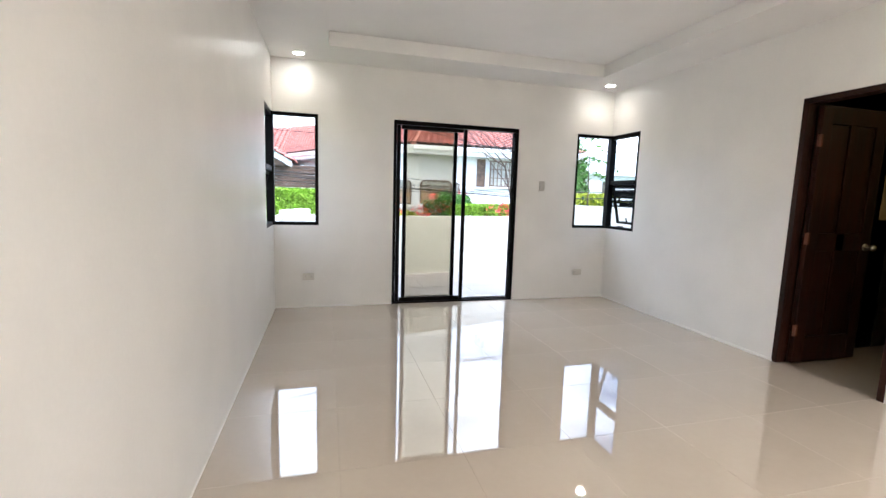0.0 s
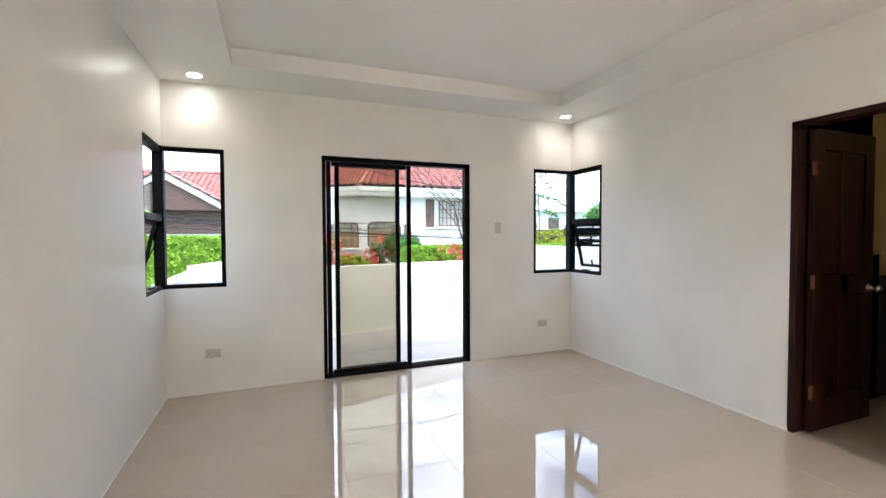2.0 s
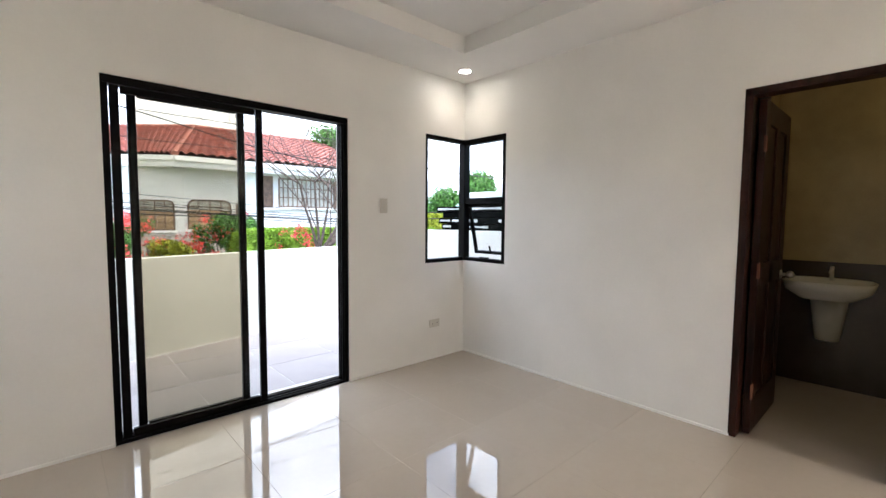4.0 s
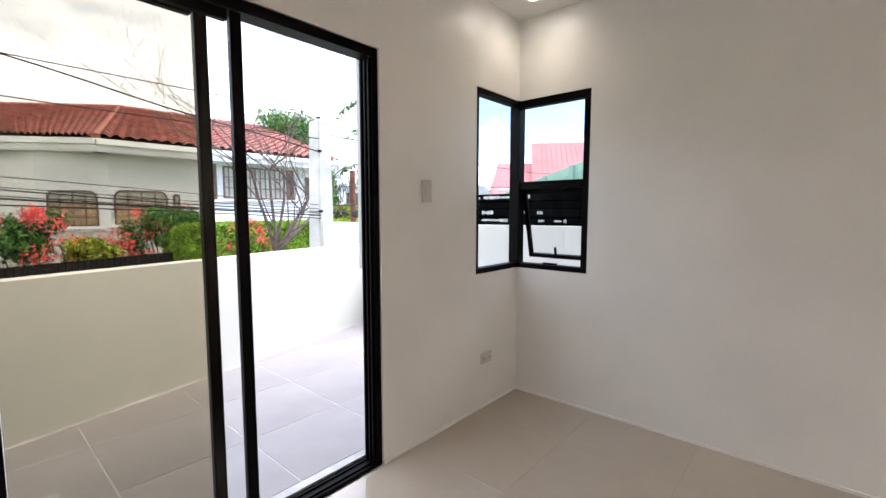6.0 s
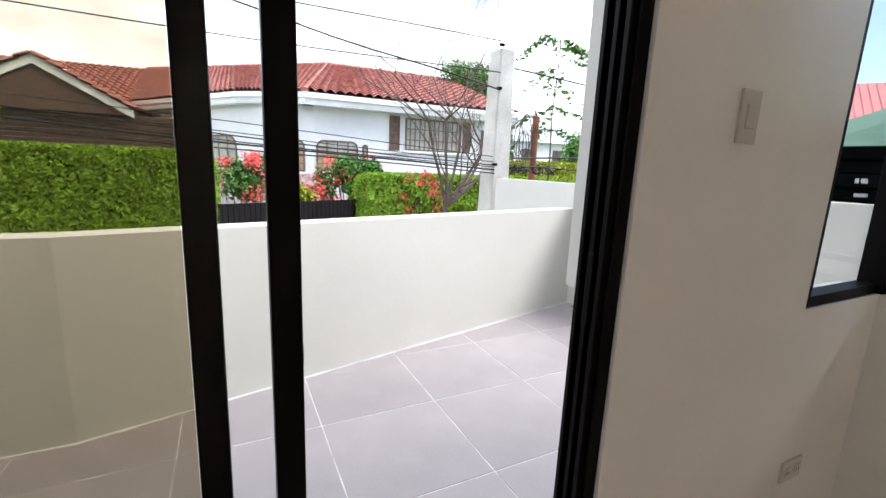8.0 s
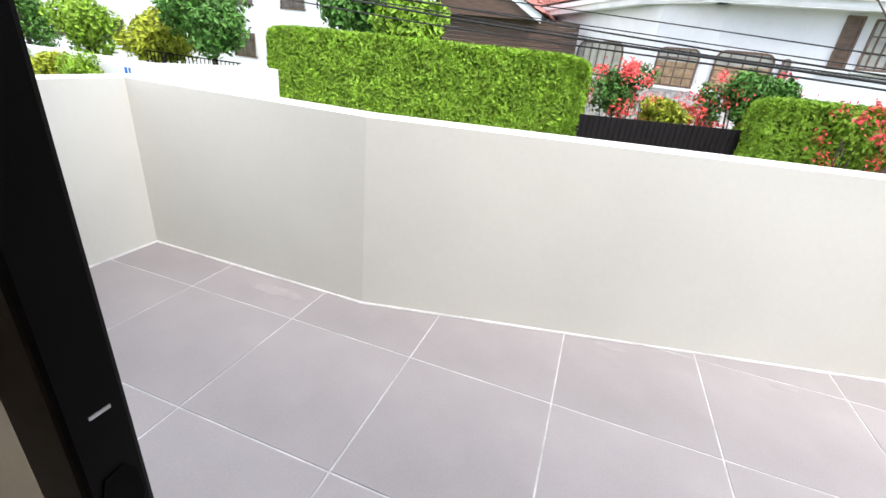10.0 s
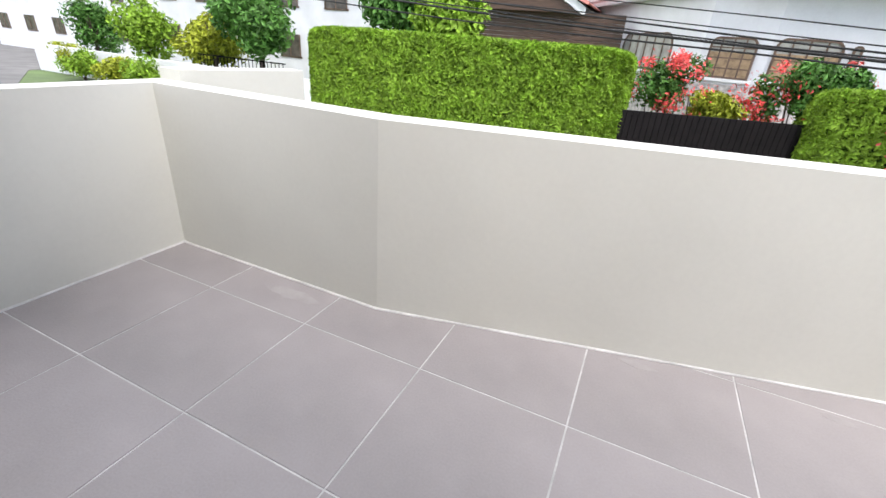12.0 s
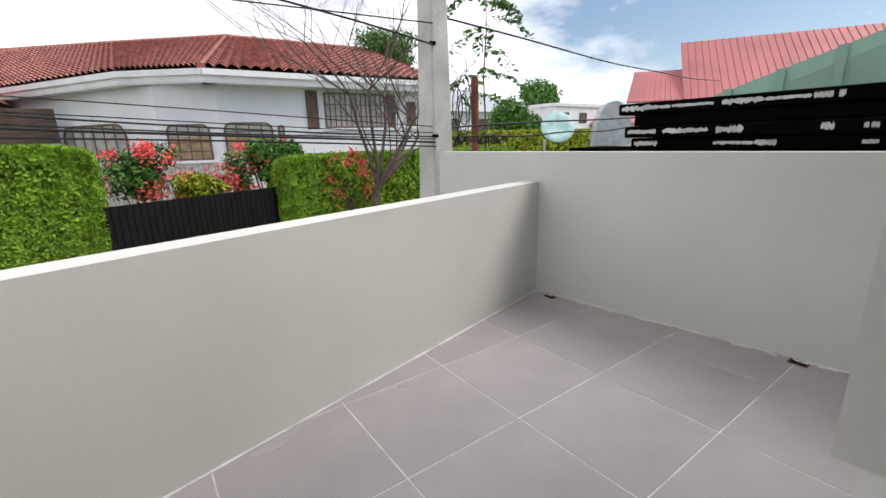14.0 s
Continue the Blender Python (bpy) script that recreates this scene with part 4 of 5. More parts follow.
def bare_tree(x, y, z0, seed):
    t = thing("bare_tree", (x, y, z0), "leafless grey tree with many fine twigs", "tree")
    rs_ = random.Random(seed)
    trunk, limbs, twigs = bmesh.new(), bmesh.new(), bmesh.new()

    def grow(p, d, length, r, depth):
        steps = 3
        for k in range(steps):
            d = (d + Vector((rs_.uniform(-1, 1), rs_.uniform(-1, 1), rs_.uniform(-0.3, 0.7))) * 0.16).normalized()
            q = p + d * length / steps
            r1 = r * 0.86
            tube(trunk if depth == 0 else limbs if depth < 3 else twigs, p, q, r, r1, 7 if depth < 2 else 5 if depth < 3 else 3)
            if depth > 0 and k < 2 and depth < 5 and rs_.random() < 0.55:
                side = (d + Vector((rs_.uniform(-1, 1), rs_.uniform(-1, 1), rs_.uniform(-0.2, 0.8)))).normalized()
                grow(q, side, length * 0.6, r1 * 0.55, depth + 1)
            p, r = q, r1
        if depth < 5:
            for k in range(6 if depth == 0 else 3 if depth < 3 else 2):
                if depth == 0 and k < 3:
                    # upright stems
                    grow(p, Vector((-0.22 + 0.22 * k, rs_.uniform(-0.15, 0.15), 1)).normalized(), 2.5, r * 0.62, 1)
                    continue
                side = (d * 0.75 + Vector((rs_.uniform(-1, 1), rs_.uniform(-1, 1), rs_.uniform(-0.15, 0.55))) * (1.5 if depth < 2 else 0.85)).normalized()
                grow(p, side, length * rs_.uniform(0.62, 0.85), r * 0.72, depth + 1)
    grow(Vector((x, y, z0)), Vector((0.05, 0, 1)), 2.7, 0.135, 0)
    part("trunk", trunk, BARK, t)
    part("branchwork", limbs, BARK, t)
    part("twig_mass", twigs, BARK, t, kind="stuff")
    return t


bare_tree(7.75, 10.8, GZ, 8)


def leafy_tree(x, y, z0, cz, radii, n, mat, seed, label, size=0.16, r=0.16):
    t = thing("tree", (x, y, z0), label, "tree")
    rs_ = random.Random(seed)
    bmt = bmesh.new()
    p = Vector((x, y, z0))
    top = Vector((x + rs_.uniform(-0.3, 0.3), y, cz - radii[2] * 0.4))
    midp = p.lerp(top, 0.5) + Vector((rs_.uniform(-0.3, 0.3), 0, 0))
    tube(bmt, p, midp, r, r * 0.8, 9), tube(bmt, midp, top, r * 0.8, r * 0.6, 9)
    part("trunk", bmt, BARK, t)
    bml = bmesh.new()
    for k in range(7):
        tube(bml, top, (x + rs_.uniform(-0.6, 0.6) * radii[0], y + rs_.uniform(-0.6, 0.6) * radii[1], cz + rs_.uniform(-0.2, 0.6) * radii[2]), r * 0.45, r * 0.12, 6)
    part("branchwork", bml, BARK, t)
    pts, d = blob_points(n, (x, y, cz), radii, seed, 16, 0.6)
    leaf_part("crown", leaf_mesh("crown", pts, d + np.array([0, 0, 0.5]), size, mat, seed), t)
    return t


leafy_tree(-16.2, 18.0, GZ, 1.6, (2.6, 2.0, 2.0), 9000, LEAF_DARK, 51, "broadleaf street tree with a leaning trunk")
leafy_tree(-9.8, 21.0, GZ, 2.6, (2.2, 1.8, 2.4), 7000, LEAF_DARK, 52, "dense dark tree behind the hedge")
leafy_tree(-5.8, 18.0, GZ, 1.7, (1.9, 1.2, 1.3), 5000, LEAF, 53, "light green garden tree behind the hedge")
leafy_tree(-21.0, 19.0, GZ, 0.3, (2.6, 1.6, 1.5), 6000, LEAF_LIME, 54, "yellow-green garden tree by the white wall")
leafy_tree(-27.5, 19.5, GZ, 0.2, (2.0, 1.8, 2.2), 5000, LEAF, 55, "feathery light green tree by the street")
leafy_tree(-36.0, 21.0, GZ, 0.2, (2.0, 1.8, 2.0), 4000, LEAF_DARK, 56, "round garden tree by the street")
leafy_tree(31.0, 29.0, GZ, 2.2, (3.0, 2.0, 3.4), 8000, LEAF_DARK, 57, "dense pointed evergreen tree", 0.2)
leafy_tree(21.0, 28.0, GZ, 2.6, (1.4, 1.2, 3.8), 4500, LEAF_DARK, 62, "tall narrow dark evergreen behind the pole", 0.18)
leafy_tree(36.0, 30.0, GZ, 1.8, (2.4, 2.0, 2.2), 5000, LEAF_DARK, 58, "dense evergreen beside the lawn", 0.2)
leafy_tree(60.0, 52.0, GZ, 7.5, (5.0, 4.0, 3.2), 6000, LEAF_DARK, 59, "tall distant tree with a flat crown", 0.3)
leafy_tree(16.6, 25.5, GZ, 6.6, (2.6, 1.8, 1.6), 5500, LEAF_DARK, 60, "tree with dark foliage beside the house roof", 0.12)


def frond_tree(x, y, z0, top, seed, label):
    """A thin stem with drooping feather leaves."""
    t = thing("young_tree", (x, y, z0), label, "tree")
    rs_ = random.Random(seed)
    stem = bmesh.new()
    last = Vector((x, y, z0))
    for k in range(1, 9):
        nxt = Vector((x + rs_.uniform(-0.05, 0.05), y + rs_.uniform(-0.05, 0.05), z0 + (top - z0) * k / 8))
        tube(stem, last, nxt, 0.035 - 0.003 * k, 0.032 - 0.003 * k, 7)
        last = nxt
    part("trunk", stem, BARK, t)
    ribs, places, ways = bmesh.new(), [], []
    for k in range(17):
        base = Vector((x, y, top - 2.1 * rs_.random() ** 1.3))
        ang = rs_.uniform(0, math.tau)
        out = Vector((math.cos(ang), math.sin(ang), 0))
        length = rs_.uniform(0.6, 1.05)
        last = base
        for j in range(1, 12):
            u = j / 11
            q = base + out * length * u + Vector((0, 0, length * (0.45 * u - 0.8 * u * u)))
            tube(ribs, last, q, 0.006, 0.005, 4)
            if j > 2:
                across = out.cross(Vector((0, 0, 1)))
                for sg in (-1, 1):
                    for m in range(2):
                        places.append(q + across * sg * rs_.uniform(0.04, 0.16) - Vector((0, 0, rs_.uniform(0, 0.06))))
                        ways.append((rs_.uniform(-0.3, 0.3), rs_.uniform(-0.3, 0.3), 1))
            last = q
    part("branchwork", ribs, BARK, t, kind="stuff")
    leaf_part("crown", leaf_mesh("crown", np.array([list(v) for v in places]), np.array(ways), 0.075, LEAF_DARK, seed, 0.5), t)
    return t


frond_tree(8.35, 6.9, GZ, 4.1, 61, "sparse young tree with drooping feathery leaves")
for k, (sx, sy) in enumerate(((-32.5, 17.5), (-29.5, 16.5), (-25.5, 16.0), (-23.5, 16.2), (-34.5, 18))):
    shrub(sx, sy, GZ, -1.7, (1.3, 1.0, 1.0), 3500, LEAF if k % 2 else LEAF_LIME, 70 + k, "clipped round shrub by the street wall", 0, 0.1)
hedge(19, 40, 24, 27, GZ, 1.75, 16000, LEAF_LIME, 81, "long light green hedge on the far lawn", 0.2)


# ---- poles and cables ----
pole = thing("utility_pole", (4.96, 3.78, GZ), "tapered square concrete utility pole by the balcony", "pole")
bm = bmesh.new()
lo = [bm.verts.new((4.89 + sx * 0.17, 3.76 + sy * 0.20, GZ)) for sx, sy in ((-1, -1), (1, -1), (1, 1), (-1, 1))]
hi = [bm.verts.new((4.91 + sx * 0.095, 3.76 + sy * 0.12, 2.58)) for sx, sy in ((-1, -1), (1, -1), (1, 1), (-1, 1))]
for k in range(4):
    bm.faces.new((lo[k], lo[(k + 1) % 4], hi[(k + 1) % 4], hi[k]))
bm.faces.new(hi), bm.faces.new(lo[::-1])
bmesh.ops.bevel(bm, geom=bm.edges[:], offset=0.015, segments=1, affect="EDGES")
part("shaft", bm, CONCRETE, pole)
for z in (1.32, 2.15, 2.6):
    bm = bmesh.new()
    tube(bm, (4.80, 3.63, z), (4.80, 3.58, z), 0.01, n=8), box(bm, (4.78, 3.61, z - 0.015), (4.84, 3.64, z + 0.015), 0.004)
    part("cable_clamp", bm, BLACK, pole)
pole2 = thing("utility_pole", (-30.5, 10.6, GZ), "round concrete utility pole down the street", "pole")
part("shaft", tube(bmesh.new(), (-30.5, 10.6, GZ), (-30.5, 10.6, 7), 0.32, 0.2, 16), CONCRETE, pole2, smooth=True)
for k in range(6):
    part("step_bolt", tube(bmesh.new(), (-30.9, 10.5, GZ + 1 + k * 0.5), (-30.1, 10.5, GZ + 1 + k * 0.5), 0.02, n=6), BLACK, pole2)
pole3 = thing("utility_pole", (-28.6, 11.6, GZ), "second concrete pole hung with meters", "pole")
part("shaft", tube(bmesh.new(), (-28.6, 11.6, GZ), (-28.6, 11.6, 6), 0.25, 0.18, 16), CONCRETE, pole3, smooth=True)
part("meter_box", one_box((-28.9, 11.2, -1.4), (-28.5, 11.4, -0.4), 0.02), PLASTIC, pole3)
bent = thing("bent_steel_post", (-27.0, 7.0, GZ), "black bent steel post at the street edge", "post")
bm = tube(bmesh.new(), (-27.0, 7.0, GZ), (-27.2, 7.2, -0.8), 0.09, n=8)
tube(bm, (-27.2, 7.2, -0.8), (-27.0, 8.0, 0.3), 0.09, n=8), tube(bm, (-27.0, 8.0, 0.3), (-27.3, 8.2, 1.4), 0.09, n=8)
part("post", bm, BLACK, bent)


def cable(p, q, sag, r, label, blur=0.0):
    p, q = Vector(p), Vector(q)
    cu = bpy.data.curves.new("cable", "CURVE")
    cu.dimensions, cu.bevel_depth, cu.bevel_resolution = "3D", r, 1
    sp = cu.splines.new("POLY")
    n = 40
    sp.points.add(n)
    for k in range(n + 1):
        t = k / n
        v = p.lerp(q, t)
        sp.points[k].co = (v.x, v.y, v.z - sag * 4 * t * (1 - t) + 0.012 * math.sin(t * 40 + blur), 1)
    tmp = bpy.data.objects.new("cable", cu)
    me = bpy.data.meshes.new_from_object(tmp)
    bpy.data.objects.remove(tmp)
    me.materials.append(CABLE)
    ob = new("cable", me)
    tagged(ob, label, "cable", "overhead cables")


for k, (z0, z1, r) in enumerate(((1.22, 4.3, 0.011), (1.25, 4.9, 0.016), (1.28, 5.0, 0.009), (1.31, 5.4, 0.011), (1.36, 5.2, 0.007), (1.42, 5.9, 0.007))):
    cable((4.80, 3.6 + 0.01 * k, z0), (-30.4, 10.4 + 0.05 * k, z1), 0.35 + 0.04 * k, r * 0.7, "black overhead cable in a loose bundle", k)
for k, (z0, z1, q, r) in enumerate(((2.13, 6.2, (-9.0, 7.0), 0.009), (2.62, 5.8, (-30.4, 10.5), 0.006), (2.3, 4.6, (-30.4, 10.5), 0.006))):
    cable((4.80, 3.6, z0), (*q, z1), 0.3, r, "single black overhead wire", k)
cable((5.05, 3.7, 2.4), (40, 12, 5.4), 0.7, 0.010, "single black overhead wire")
cable((5.05, 3.7, 1.4), (30, 3.0, 3.4), 0.3, 0.011, "single black overhead wire")
cable((5.05, 3.7, 1.3), (14, 3.4, 1.9), 0.15, 0.010, "single black overhead wire")
coil = bmesh.new()
rs = random.Random(4)
for k in range(4):
    prev = None
    cx, cy, cz, rr = 5.62 + rs.uniform(-.05, .05), 4.15, 1.65 + rs.uniform(-.12, .12), rs.uniform(0.12, 0.22)
    for a in range(21):
        v = Vector((cx + 0.5 * rr * math.cos(a * math.tau / 20), cy + 0.04 * k, cz + 1.4 * rr * math.sin(a * math.tau / 20)))
        if prev:
            tube(coil, prev, v, 0.006, n=5)
        prev = v
solo("cable_coil", coil, CABLE, "loops of black cable hung beside the pole", "cable")
nest = bmesh.new()
prev = Vector((5.0, 3.72, 1.30))
for a in range(60):
    v = Vector((5.05 + a * 0.014 + rs.uniform(-.06, .06), 3.75 + rs.uniform(-.1, .1), 1.27 + rs.uniform(-.05, .07)))
    tube(nest, prev, v, 0.008, n=5)
    prev = v
solo("cable_tangle", nest, CABLE, "tangle of black cables behind the parapet", "cable")
pipe = thing("rusty_post", (5.8, 4.2, GZ), "rusty brown steel post behind the parapet", "post")
part("post", tube(bmesh.new(), (5.8, 4.2, GZ), (5.8, 4.2, 1.98), 0.045, n=12), RUST, pipe)
structure("boundary_wall_east", one_box((RX + 0.1, 3.3, GZ), (30, 3.5, 0.4)), CONCRETE, "grey boundary wall of the next lot")

# ---- roofs beside the balcony ----
lean = thing("tarred_shed", (6.4, -1.5, GZ), "black sheeted shed edge with peeling white paint", "shed")
part("wall", one_box((5.85, -5.0, GZ), (7.0, 2.05, 1.05)), TAR, lean)
rs = random.Random(12)
for k in range(6):
    z = 1.03 + k * 0.09
    x = 5.70 - (0.035 if k % 2 else 0.0) + 0.012 * k
    end = 2.12 + (0.05 if k % 2 else 0.0) + (0.08 if k == 5 else 0.0)
    shape = one_box((x - 0.02, -5.0, z - 0.045), (6.9, end, z + 0.042), 0.012)
    strip = part("sheet_edge", shape, TAR, lean)
    if k in (2, 3, 5):
        y = end - 0.03
        while y > -0.6:
            ln, hh = rs.uniform(0.06, 0.34) * (1 if y > 1.1 else 0.3), rs.uniform(0.009, 0.026)
            fl = bmesh.new()
            n = 26
            top_e = [(y - ln * a / n, z + 0.004 + hh * (rs.uniform(0.25, 1.0) if 0 < a < n else 0.05)) for a in range(n + 1)]
            low_e = [(y - ln * a / n, z - 0.004 - hh * (rs.uniform(0.1, 1.0) if 0 < a < n else 0.05)) for a in range(n, -1, -1)]
            rim = [(yy, max(z - 0.036, min(z + 0.033, zz))) for yy, zz in top_e + low_e]
            vs = [fl.verts.new((x - 0.0225, yy, zz)) for yy, zz in rim]
            fl.faces.new(vs)
            vs2 = [fl.verts.new((x - 0.0195, yy, zz)) for yy, zz in rim]
            for a in range(len(vs)):
                fl.faces.new((vs[a], vs[(a + 1) % len(vs)], vs2[(a + 1) % len(vs)], vs2[a]))
            part("peeled_patch", fl, PEEL, strip, "peeled white paint")
            y -= ln + rs.choice((0.003, 0.01, 0.05, 0.4)) * (1 if y > 1.1 else 2.5)


def sheet_roof(name, corners, mat, ribs, label, pitch_h=0.05, rib_w=0.05):
    o = thing(name, corners[0], label, "roof")
    part("sheet", slab(bmesh.new(), corners, 0.04), mat, o)
    a, b, c, d = (Vector(v) for v in corners)
    for k in range(ribs + 1):
        u = k / ribs
        p, q = a.lerp(b, u), d.lerp(c, u)
        nrm = (b - a).cross(d - a).normalized()
        s = (b - a).normalized() * rib_w / 2
        part("rib", slab(bmesh.new(), [p - s, p + s, q + s, q - s], 0.04 + pitch_h), mat, o)
    return o


# green roof: a slope that faces the balcony
sheet_roof("green_sheet_roof", [(7.72, 2.75, 1.35), (9.1, -2.95, 1.35), (9.35, -2.9, 3.72), (7.78, 2.75, 1.55)], GREEN_METAL, 13, "weathered green ribbed metal gable", 0.05, 0.07)
part("wall", one_box((9.5, -6.0, GZ), (13.5, 0.0, 1.3)), CREAM, thing("green_roofed_house", (11.7, -1.5, GZ), "cream house behind the green gable", "house"))
sheet_roof("red_sheet_roof", [(17.48, 7.42, 2.3), (26.0, -6.7, 2.3), (29.3, -5.2, 4.62), (20.57, 9.27, 4.62)], RED_METAL, 74, "faded red ribbed metal roof", 0.025, 0.05)
sheet_roof("red_sheet_roof", [(16.5, 8.85, 2.3), (17.5, 7.5, 2.3), (20.1, 8.95, 3.58), (19.05, 10.2, 3.58)], RED_METAL, 10, "faded red ribbed metal porch roof", 0.025, 0.05)
part("wall", prism(bmesh.new(), [(17.9, 7.5), (26.3, -6.4), (31.5, -3.5), (22, 11.5)], GZ, 2.3), CREAM, thing("red_roofed_house", (24, 2, GZ), "cream house under the red roof", "house"))

dish = thing("satellite_dish", (13.0, 9.0, GZ), "pale aqua satellite dish on a post", "dish")
bm = bmesh.new()
bmesh.ops.create_uvsphere(bm, u_segments=24, v_segments=12, radius=1.0)
bmesh.ops.delete(bm, geom=[v for v in bm.verts if v.co.z > -0.72], context="VERTS")
bmesh.ops.solidify(bm, geom=bm.faces[:], thickness=0.03)
bmesh.ops.transform(bm, verts=bm.verts, matrix=pose(13.05, 8.75, 1.95, 65, 0, -40) @ Matrix.Diagonal((1.05, 1.05, 1.05, 1)))
part("reflector", bm, AQUA, dish, smooth=True)
part("mast", tube(bmesh.new(), (13.0, 9.4, GZ), (13.0, 9.4, 1.2), 0.05), STEEL, dish)
panel = thing("rounded_sheet_hood", (15.2, 9.4, GZ), "grey rounded sheet metal hood on a frame", "hood")
bm = bmesh.new()
outline = [(0.95 - 0.95 * math.cos(a), 1.75 * math.sin(a) ** 0.75) for a in [k * math.pi / 16 for k in range(17)]]
prism(bm, outline, 0, 0.5)
bmesh.ops.transform(bm, verts=bm.verts, matrix=pose(14.9, 9.1, 0.95, 0, 0, -38) @ pose(0, 0, 0, 90, 0, 0) @ Matrix.Diagonal((0.62, 0.78, 0.9, 1)))
part("hood", bm, GREY_SHEET, panel)
part("frame", one_box((14.2, 8.2, GZ), (16.2, 9.4, 0.9)), TAR, panel)


# ---- far houses ----
def plain_house(x0, x1, y0, y1, z1, wall, roof, label, rows, roof_h=1.8, windows=3, flat=False):
    h = thing("house", ((x0 + x1) / 2, (y0 + y1) / 2, GZ), label, "house")
    part("wall", one_box((x0, y0, GZ), (x1, y1, z1)), wall, h)
    if flat:
        part("parapet", one_box((x0 - 0.2, y0 - 0.2, z1), (x1 + 0.2, y1 + 0.2, z1 + 0.4)), wall, h)
    else:
        bmr = bmesh.new()
        e = 0.6
        b = [bmr.verts.new(v) for v in ((x0 - e, y0 - e, z1), (x1 + e, y0 - e, z1), (x1 + e, y1 + e, z1), (x0 - e, y1 + e, z1))]
        my = (y0 + y1) / 2
        w = (y1 - y0) / 2
        t = [bmr.verts.new(v) for v in ((x0 + w * 0.8, my, z1 + roof_h), (x1 - w * 0.8, my, z1 + roof_h))]
        for f in ((b[0], b[1], t[1], t[0]), (b[2], b[3], t[0], t[1]), (b[1], b[2], t[1]), (b[3], b[0], t[0]), tuple(b[::-1])):
            bmr.faces.new(f)
        part("roof", bmr, roof, h)
    for r in range(rows):
        for k in range(windows):
            wx = x0 + (x1 - x0) * (k + 0.5) / windows
            wz = z1 - 2.1 - r * 2.9
            win = part("window", one_box((wx - 0.8, y0 - 0.06, wz), (wx + 0.8, y0 + 0.02, wz + 1.3)), DARK_GLASS, h)
            part("frame", one_box((wx - 0.9, y0 - 0.04, wz - 0.1), (wx + 0.9, y0 - 0.01, wz)), WINDOW_WOOD, win)
            for q in range(3):
                part("bar", one_box((wx - 0.8 + 0.8 * q - 0.03, y0 - 0.09, wz), (wx - 0.8 + 0.8 * q + 0.03, y0 - 0.05, wz + 1.3)), WINDOW_WOOD, win)
    return h


plain_house(-33, -10.5, 24, 34, 4.6, WHITE_STUCCO, CLAY, "white two-storey house with brown windows", 2, 2.0, 6)
plain_house(-62, -38, 26, 36, 4.2, WHITE_STUCCO, CLAY, "white house along the street", 2, 2.0, 5)
structure("street_wall", one_box((-36, 17.2, GZ), (-11, 17.4, -0.9), 0.02), WHITE_STUCCO, "white garden wall along the street")
bm = one_box((-21.6, 17.12, -1.9), (-21.5, 17.19, -1.3))
box(bm, (-21.3, 17.12, -1.9), (-21.2, 17.19, -1.3))
solo("wall_mark", bm, BLUE, "two small blue bars painted on the street wall", "sign")
gate2 = thing("garden_fence", (-17, 17.3, -0.9), "dark steel railing on the white garden wall", "fence")
for k in range(24):
    part("bar", tube(bmesh.new(), (-20 + k * 0.25, 17.3, -0.9), (-20 + k * 0.25, 17.3, -0.35), 0.02, n=6), BLACK, gate2)
part("rail", one_box((-20.1, 17.27, -0.38), (-14.1, 17.33, -0.33)), BLACK, gate2)
plain_house(32, 46, 42, 52, 4.4, WHITE_STUCCO, GREY_SHEET, "white house with a grey gabled roof", 2, 3.2, 3)
plain_house(50, 66, 40, 52, 5.2, WHITE_STUCCO, CLAY, "white flat-roofed house in the distance", 1, 1.0, 4, True)
plain_house(58, 74, 36, 46, 2.8, CREAM, RED_METAL, "cream house with a pink-red hipped roof", 1, 2.6, 3)
plain_house(80, 110, 30, 44, 4.0, WHITE_STUCCO, CLAY, "distant white house with clay tiled roof", 1, 2.0, 4)

drum = thing("plastic_drum", (-46, 15.0, GZ), "blue plastic drum at the street side", "drum")
part("body", tube(bmesh.new(), (-46, 15, GZ), (-46, 15, GZ + 1.5), 0.8, 0.75, 18), BLUE, drum, smooth=True)

car = thing("car", (-30.0, 7.6, GZ), "pale grey-blue car parked in the street", "car")
prof = [(-2.1, 0.3), (2.1, 0.3), (2.15, 0.75), (1.2, 0.92), (0.55, 1.42), (-0.9, 1.45), (-1.6, 0.98), (-2.15, 0.9)]
bm = prism(bmesh.new(), prof, -0.8, 0.8)
bmesh.ops.bevel(bm, geom=bm.edges[:], offset=0.06, segments=2, affect="EDGES")
bmesh.ops.transform(bm, verts=bm.verts, matrix=pose(-30, 7.6, GZ) @ pose(0, 0, 0, 90, 0, 0))
part("body", bm, CAR_PAINT, car)
part("windscreen", slab(bmesh.new(), [(-28.85, 6.95, GZ + 0.99), (-28.85, 8.25, GZ + 0.99), (-29.38, 8.25, GZ + 1.40), (-29.38, 6.95, GZ + 1.40)], 0.02), DARK_GLASS, car)
for sx in (-1.3, 1.3):
    for sy in (-0.75, 0.75):
        wh = part("wheel", tube(bmesh.new(), (-30 + sx, 7.6 + sy - 0.1, GZ + 0.32), (-30 + sx, 7.6 + sy + 0.1, GZ + 0.32), 0.32, n=18), RUBBER, car)
        part("rim", tube(bmesh.new(), (-30 + sx, 7.6 + sy - 0.11, GZ + 0.32), (-30 + sx, 7.6 + sy + 0.11, GZ + 0.32), 0.19, n=12), STEEL, wh)

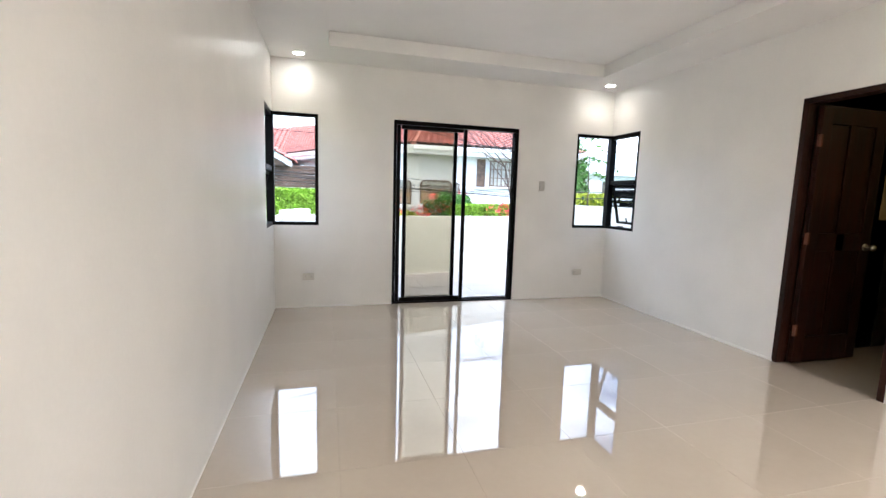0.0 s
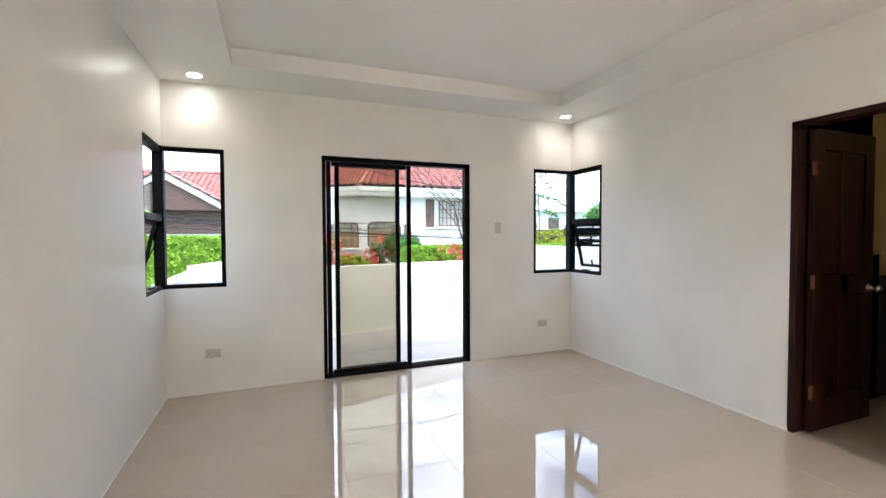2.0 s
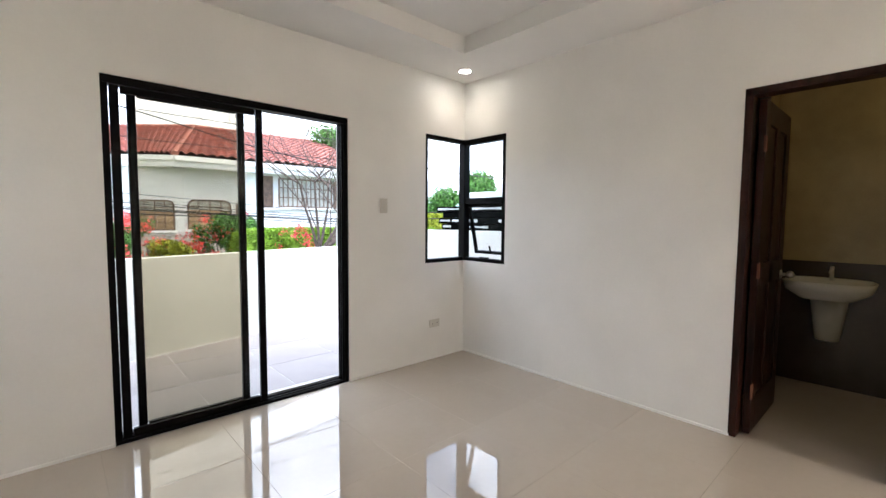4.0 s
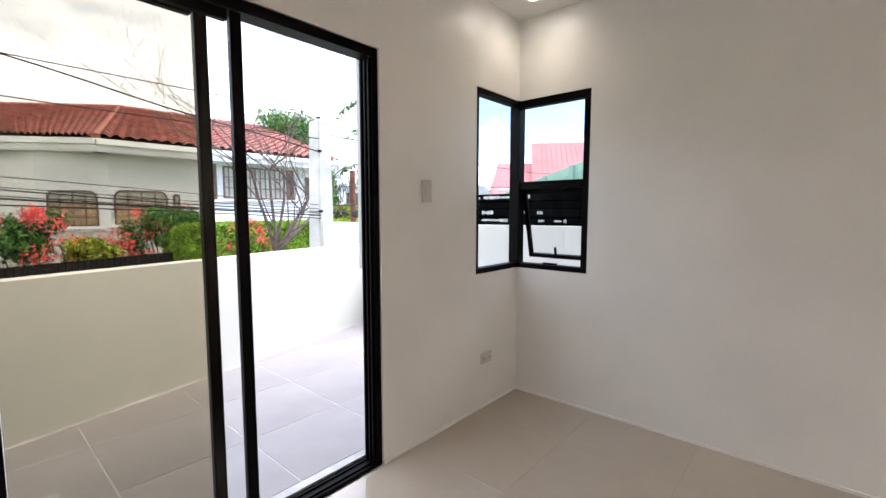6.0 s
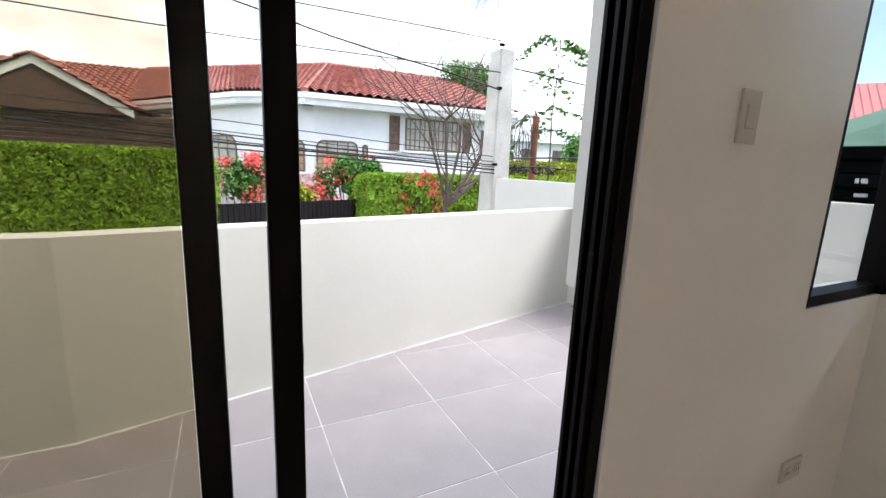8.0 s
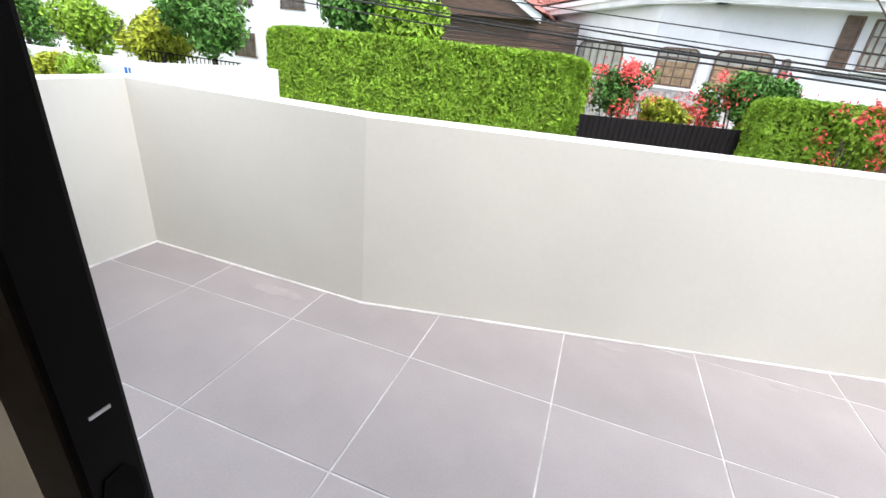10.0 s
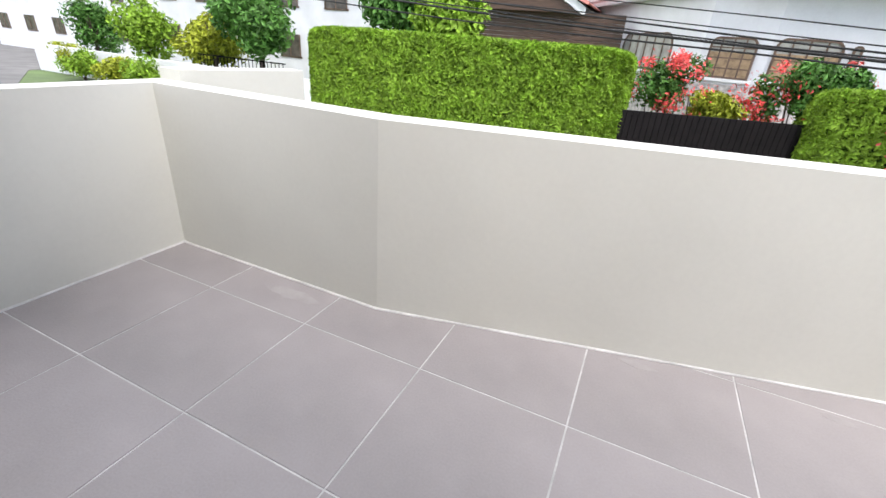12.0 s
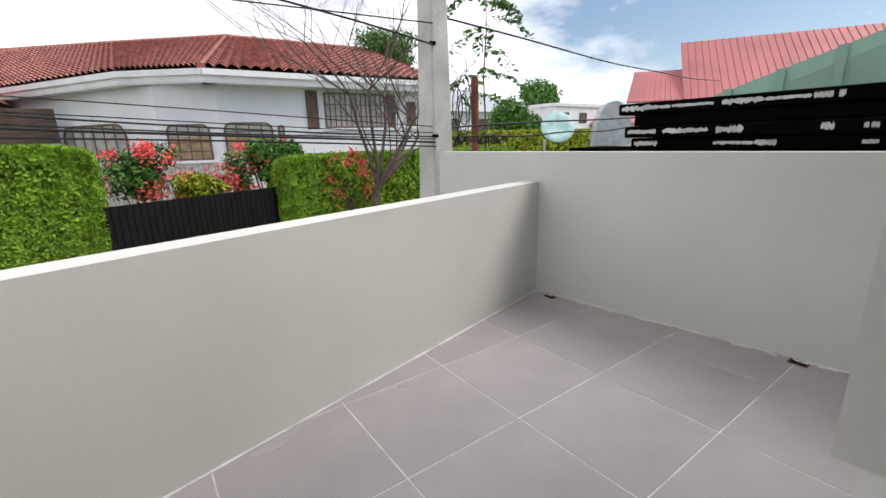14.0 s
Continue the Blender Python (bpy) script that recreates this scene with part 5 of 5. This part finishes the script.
bm = bmesh.new()
ring = []
for k in range(121):
    a = k * math.tau / 120
    r = 600
    h = 22 + 16 * noise.noise(Vector((math.cos(a) * 3, math.sin(a) * 3, 0))) + 6 * noise.noise(Vector((math.cos(a) * 14, math.sin(a) * 14, 2)))
    ring.append((bm.verts.new((r * math.cos(a), r * math.sin(a), GZ - 1)), bm.verts.new((r * 1.1 * math.cos(a), r * 1.1 * math.sin(a), h))))
for p, q in zip(ring, ring[1:]):
    bm.faces.new((p[0], q[0], q[1], p[1]))
structure("backdrop", bm, HILL, "low hazy blue-green hills")

# ---- floor tiles ----
def tile_data(name, outline, depth, mat, bevel=0.0006):
    bmt = prism(bmesh.new(), outline, -depth, 0)
    bmesh.ops.bevel(bmt, geom=[e for e in bmt.edges if all(v.co.z > -0.0001 for v in e.verts)], offset=bevel, segments=1, affect="EDGES")
    return data_of(name, bmt, mat)


def clip(poly, a, b, c):
    """The part of a polygon where a*x + b*y <= c."""
    out = []
    for (x0, y0), (x1, y1) in zip(poly, poly[1:] + poly[:1]):
        d0, d1 = a * x0 + b * y0 - c, a * x1 + b * y1 - c
        if d0 <= 0:
            out.append((x0, y0))
        if d0 * d1 < 0:
            t = d0 / (d0 - d1)
            out.append((x0 + t * (x1 - x0), y0 + t * (y1 - y0)))
    return out


S6 = 0.6


def lay(parent, x_lines, y_lines, z, joint, mat, cuts, seed):
    whole = None
    rs_ = random.Random(seed)
    for x in x_lines:
        for y in y_lines:
            q = [(x + joint, y + joint), (x + S6 - joint, y + joint), (x + S6 - joint, y + S6 - joint), (x + joint, y + S6 - joint)]
            r = q
            for cut in cuts(x, y):
                r = clip(r, *cut) if r else r
            if len(r) < 3:
                continue
            dz = rs_.uniform(-0.0002, 0.0002)
            if r == q:
                if whole is None:
                    whole = tile_data("tile", [(u - x, v - y) for u, v in q], 0.008, mat)
                ob_ = new("tile", whole)
            else:
                ob_ = new("tile", tile_data("tile", [(u - x, v - y) for u, v in r], 0.008, mat))
            ob_.location = (x, y, z + dz)
            ob_.parent = parent


lay(floor, [0.0 + S6 * k for k in range(7)], [-0.6 - S6 * k for k in range(11)], 0.0, 0.0004, PORCELAIN, lambda x, y: [(1, 0, W), (0, -1, -BACK)], 1)
TX, TY = 0.005, 0.102
lay(balcony, [TX - S6 + S6 * k for k in range(10)], [TY - S6 + S6 * k for k in range(5)], BZ, 0.0034, SLATE_TILE,
    lambda x, y: [(-1, 0, 0.0), (1, 0.15, RX + 0.15 * front(RX) + 0.02), (0, -1, -OUT)] + ([(0, 1, BEND.y + 0.03)] if x < 1.0 else [(-SL, 1, BEND.y - SL * BEND.x + 0.03)]), 2)
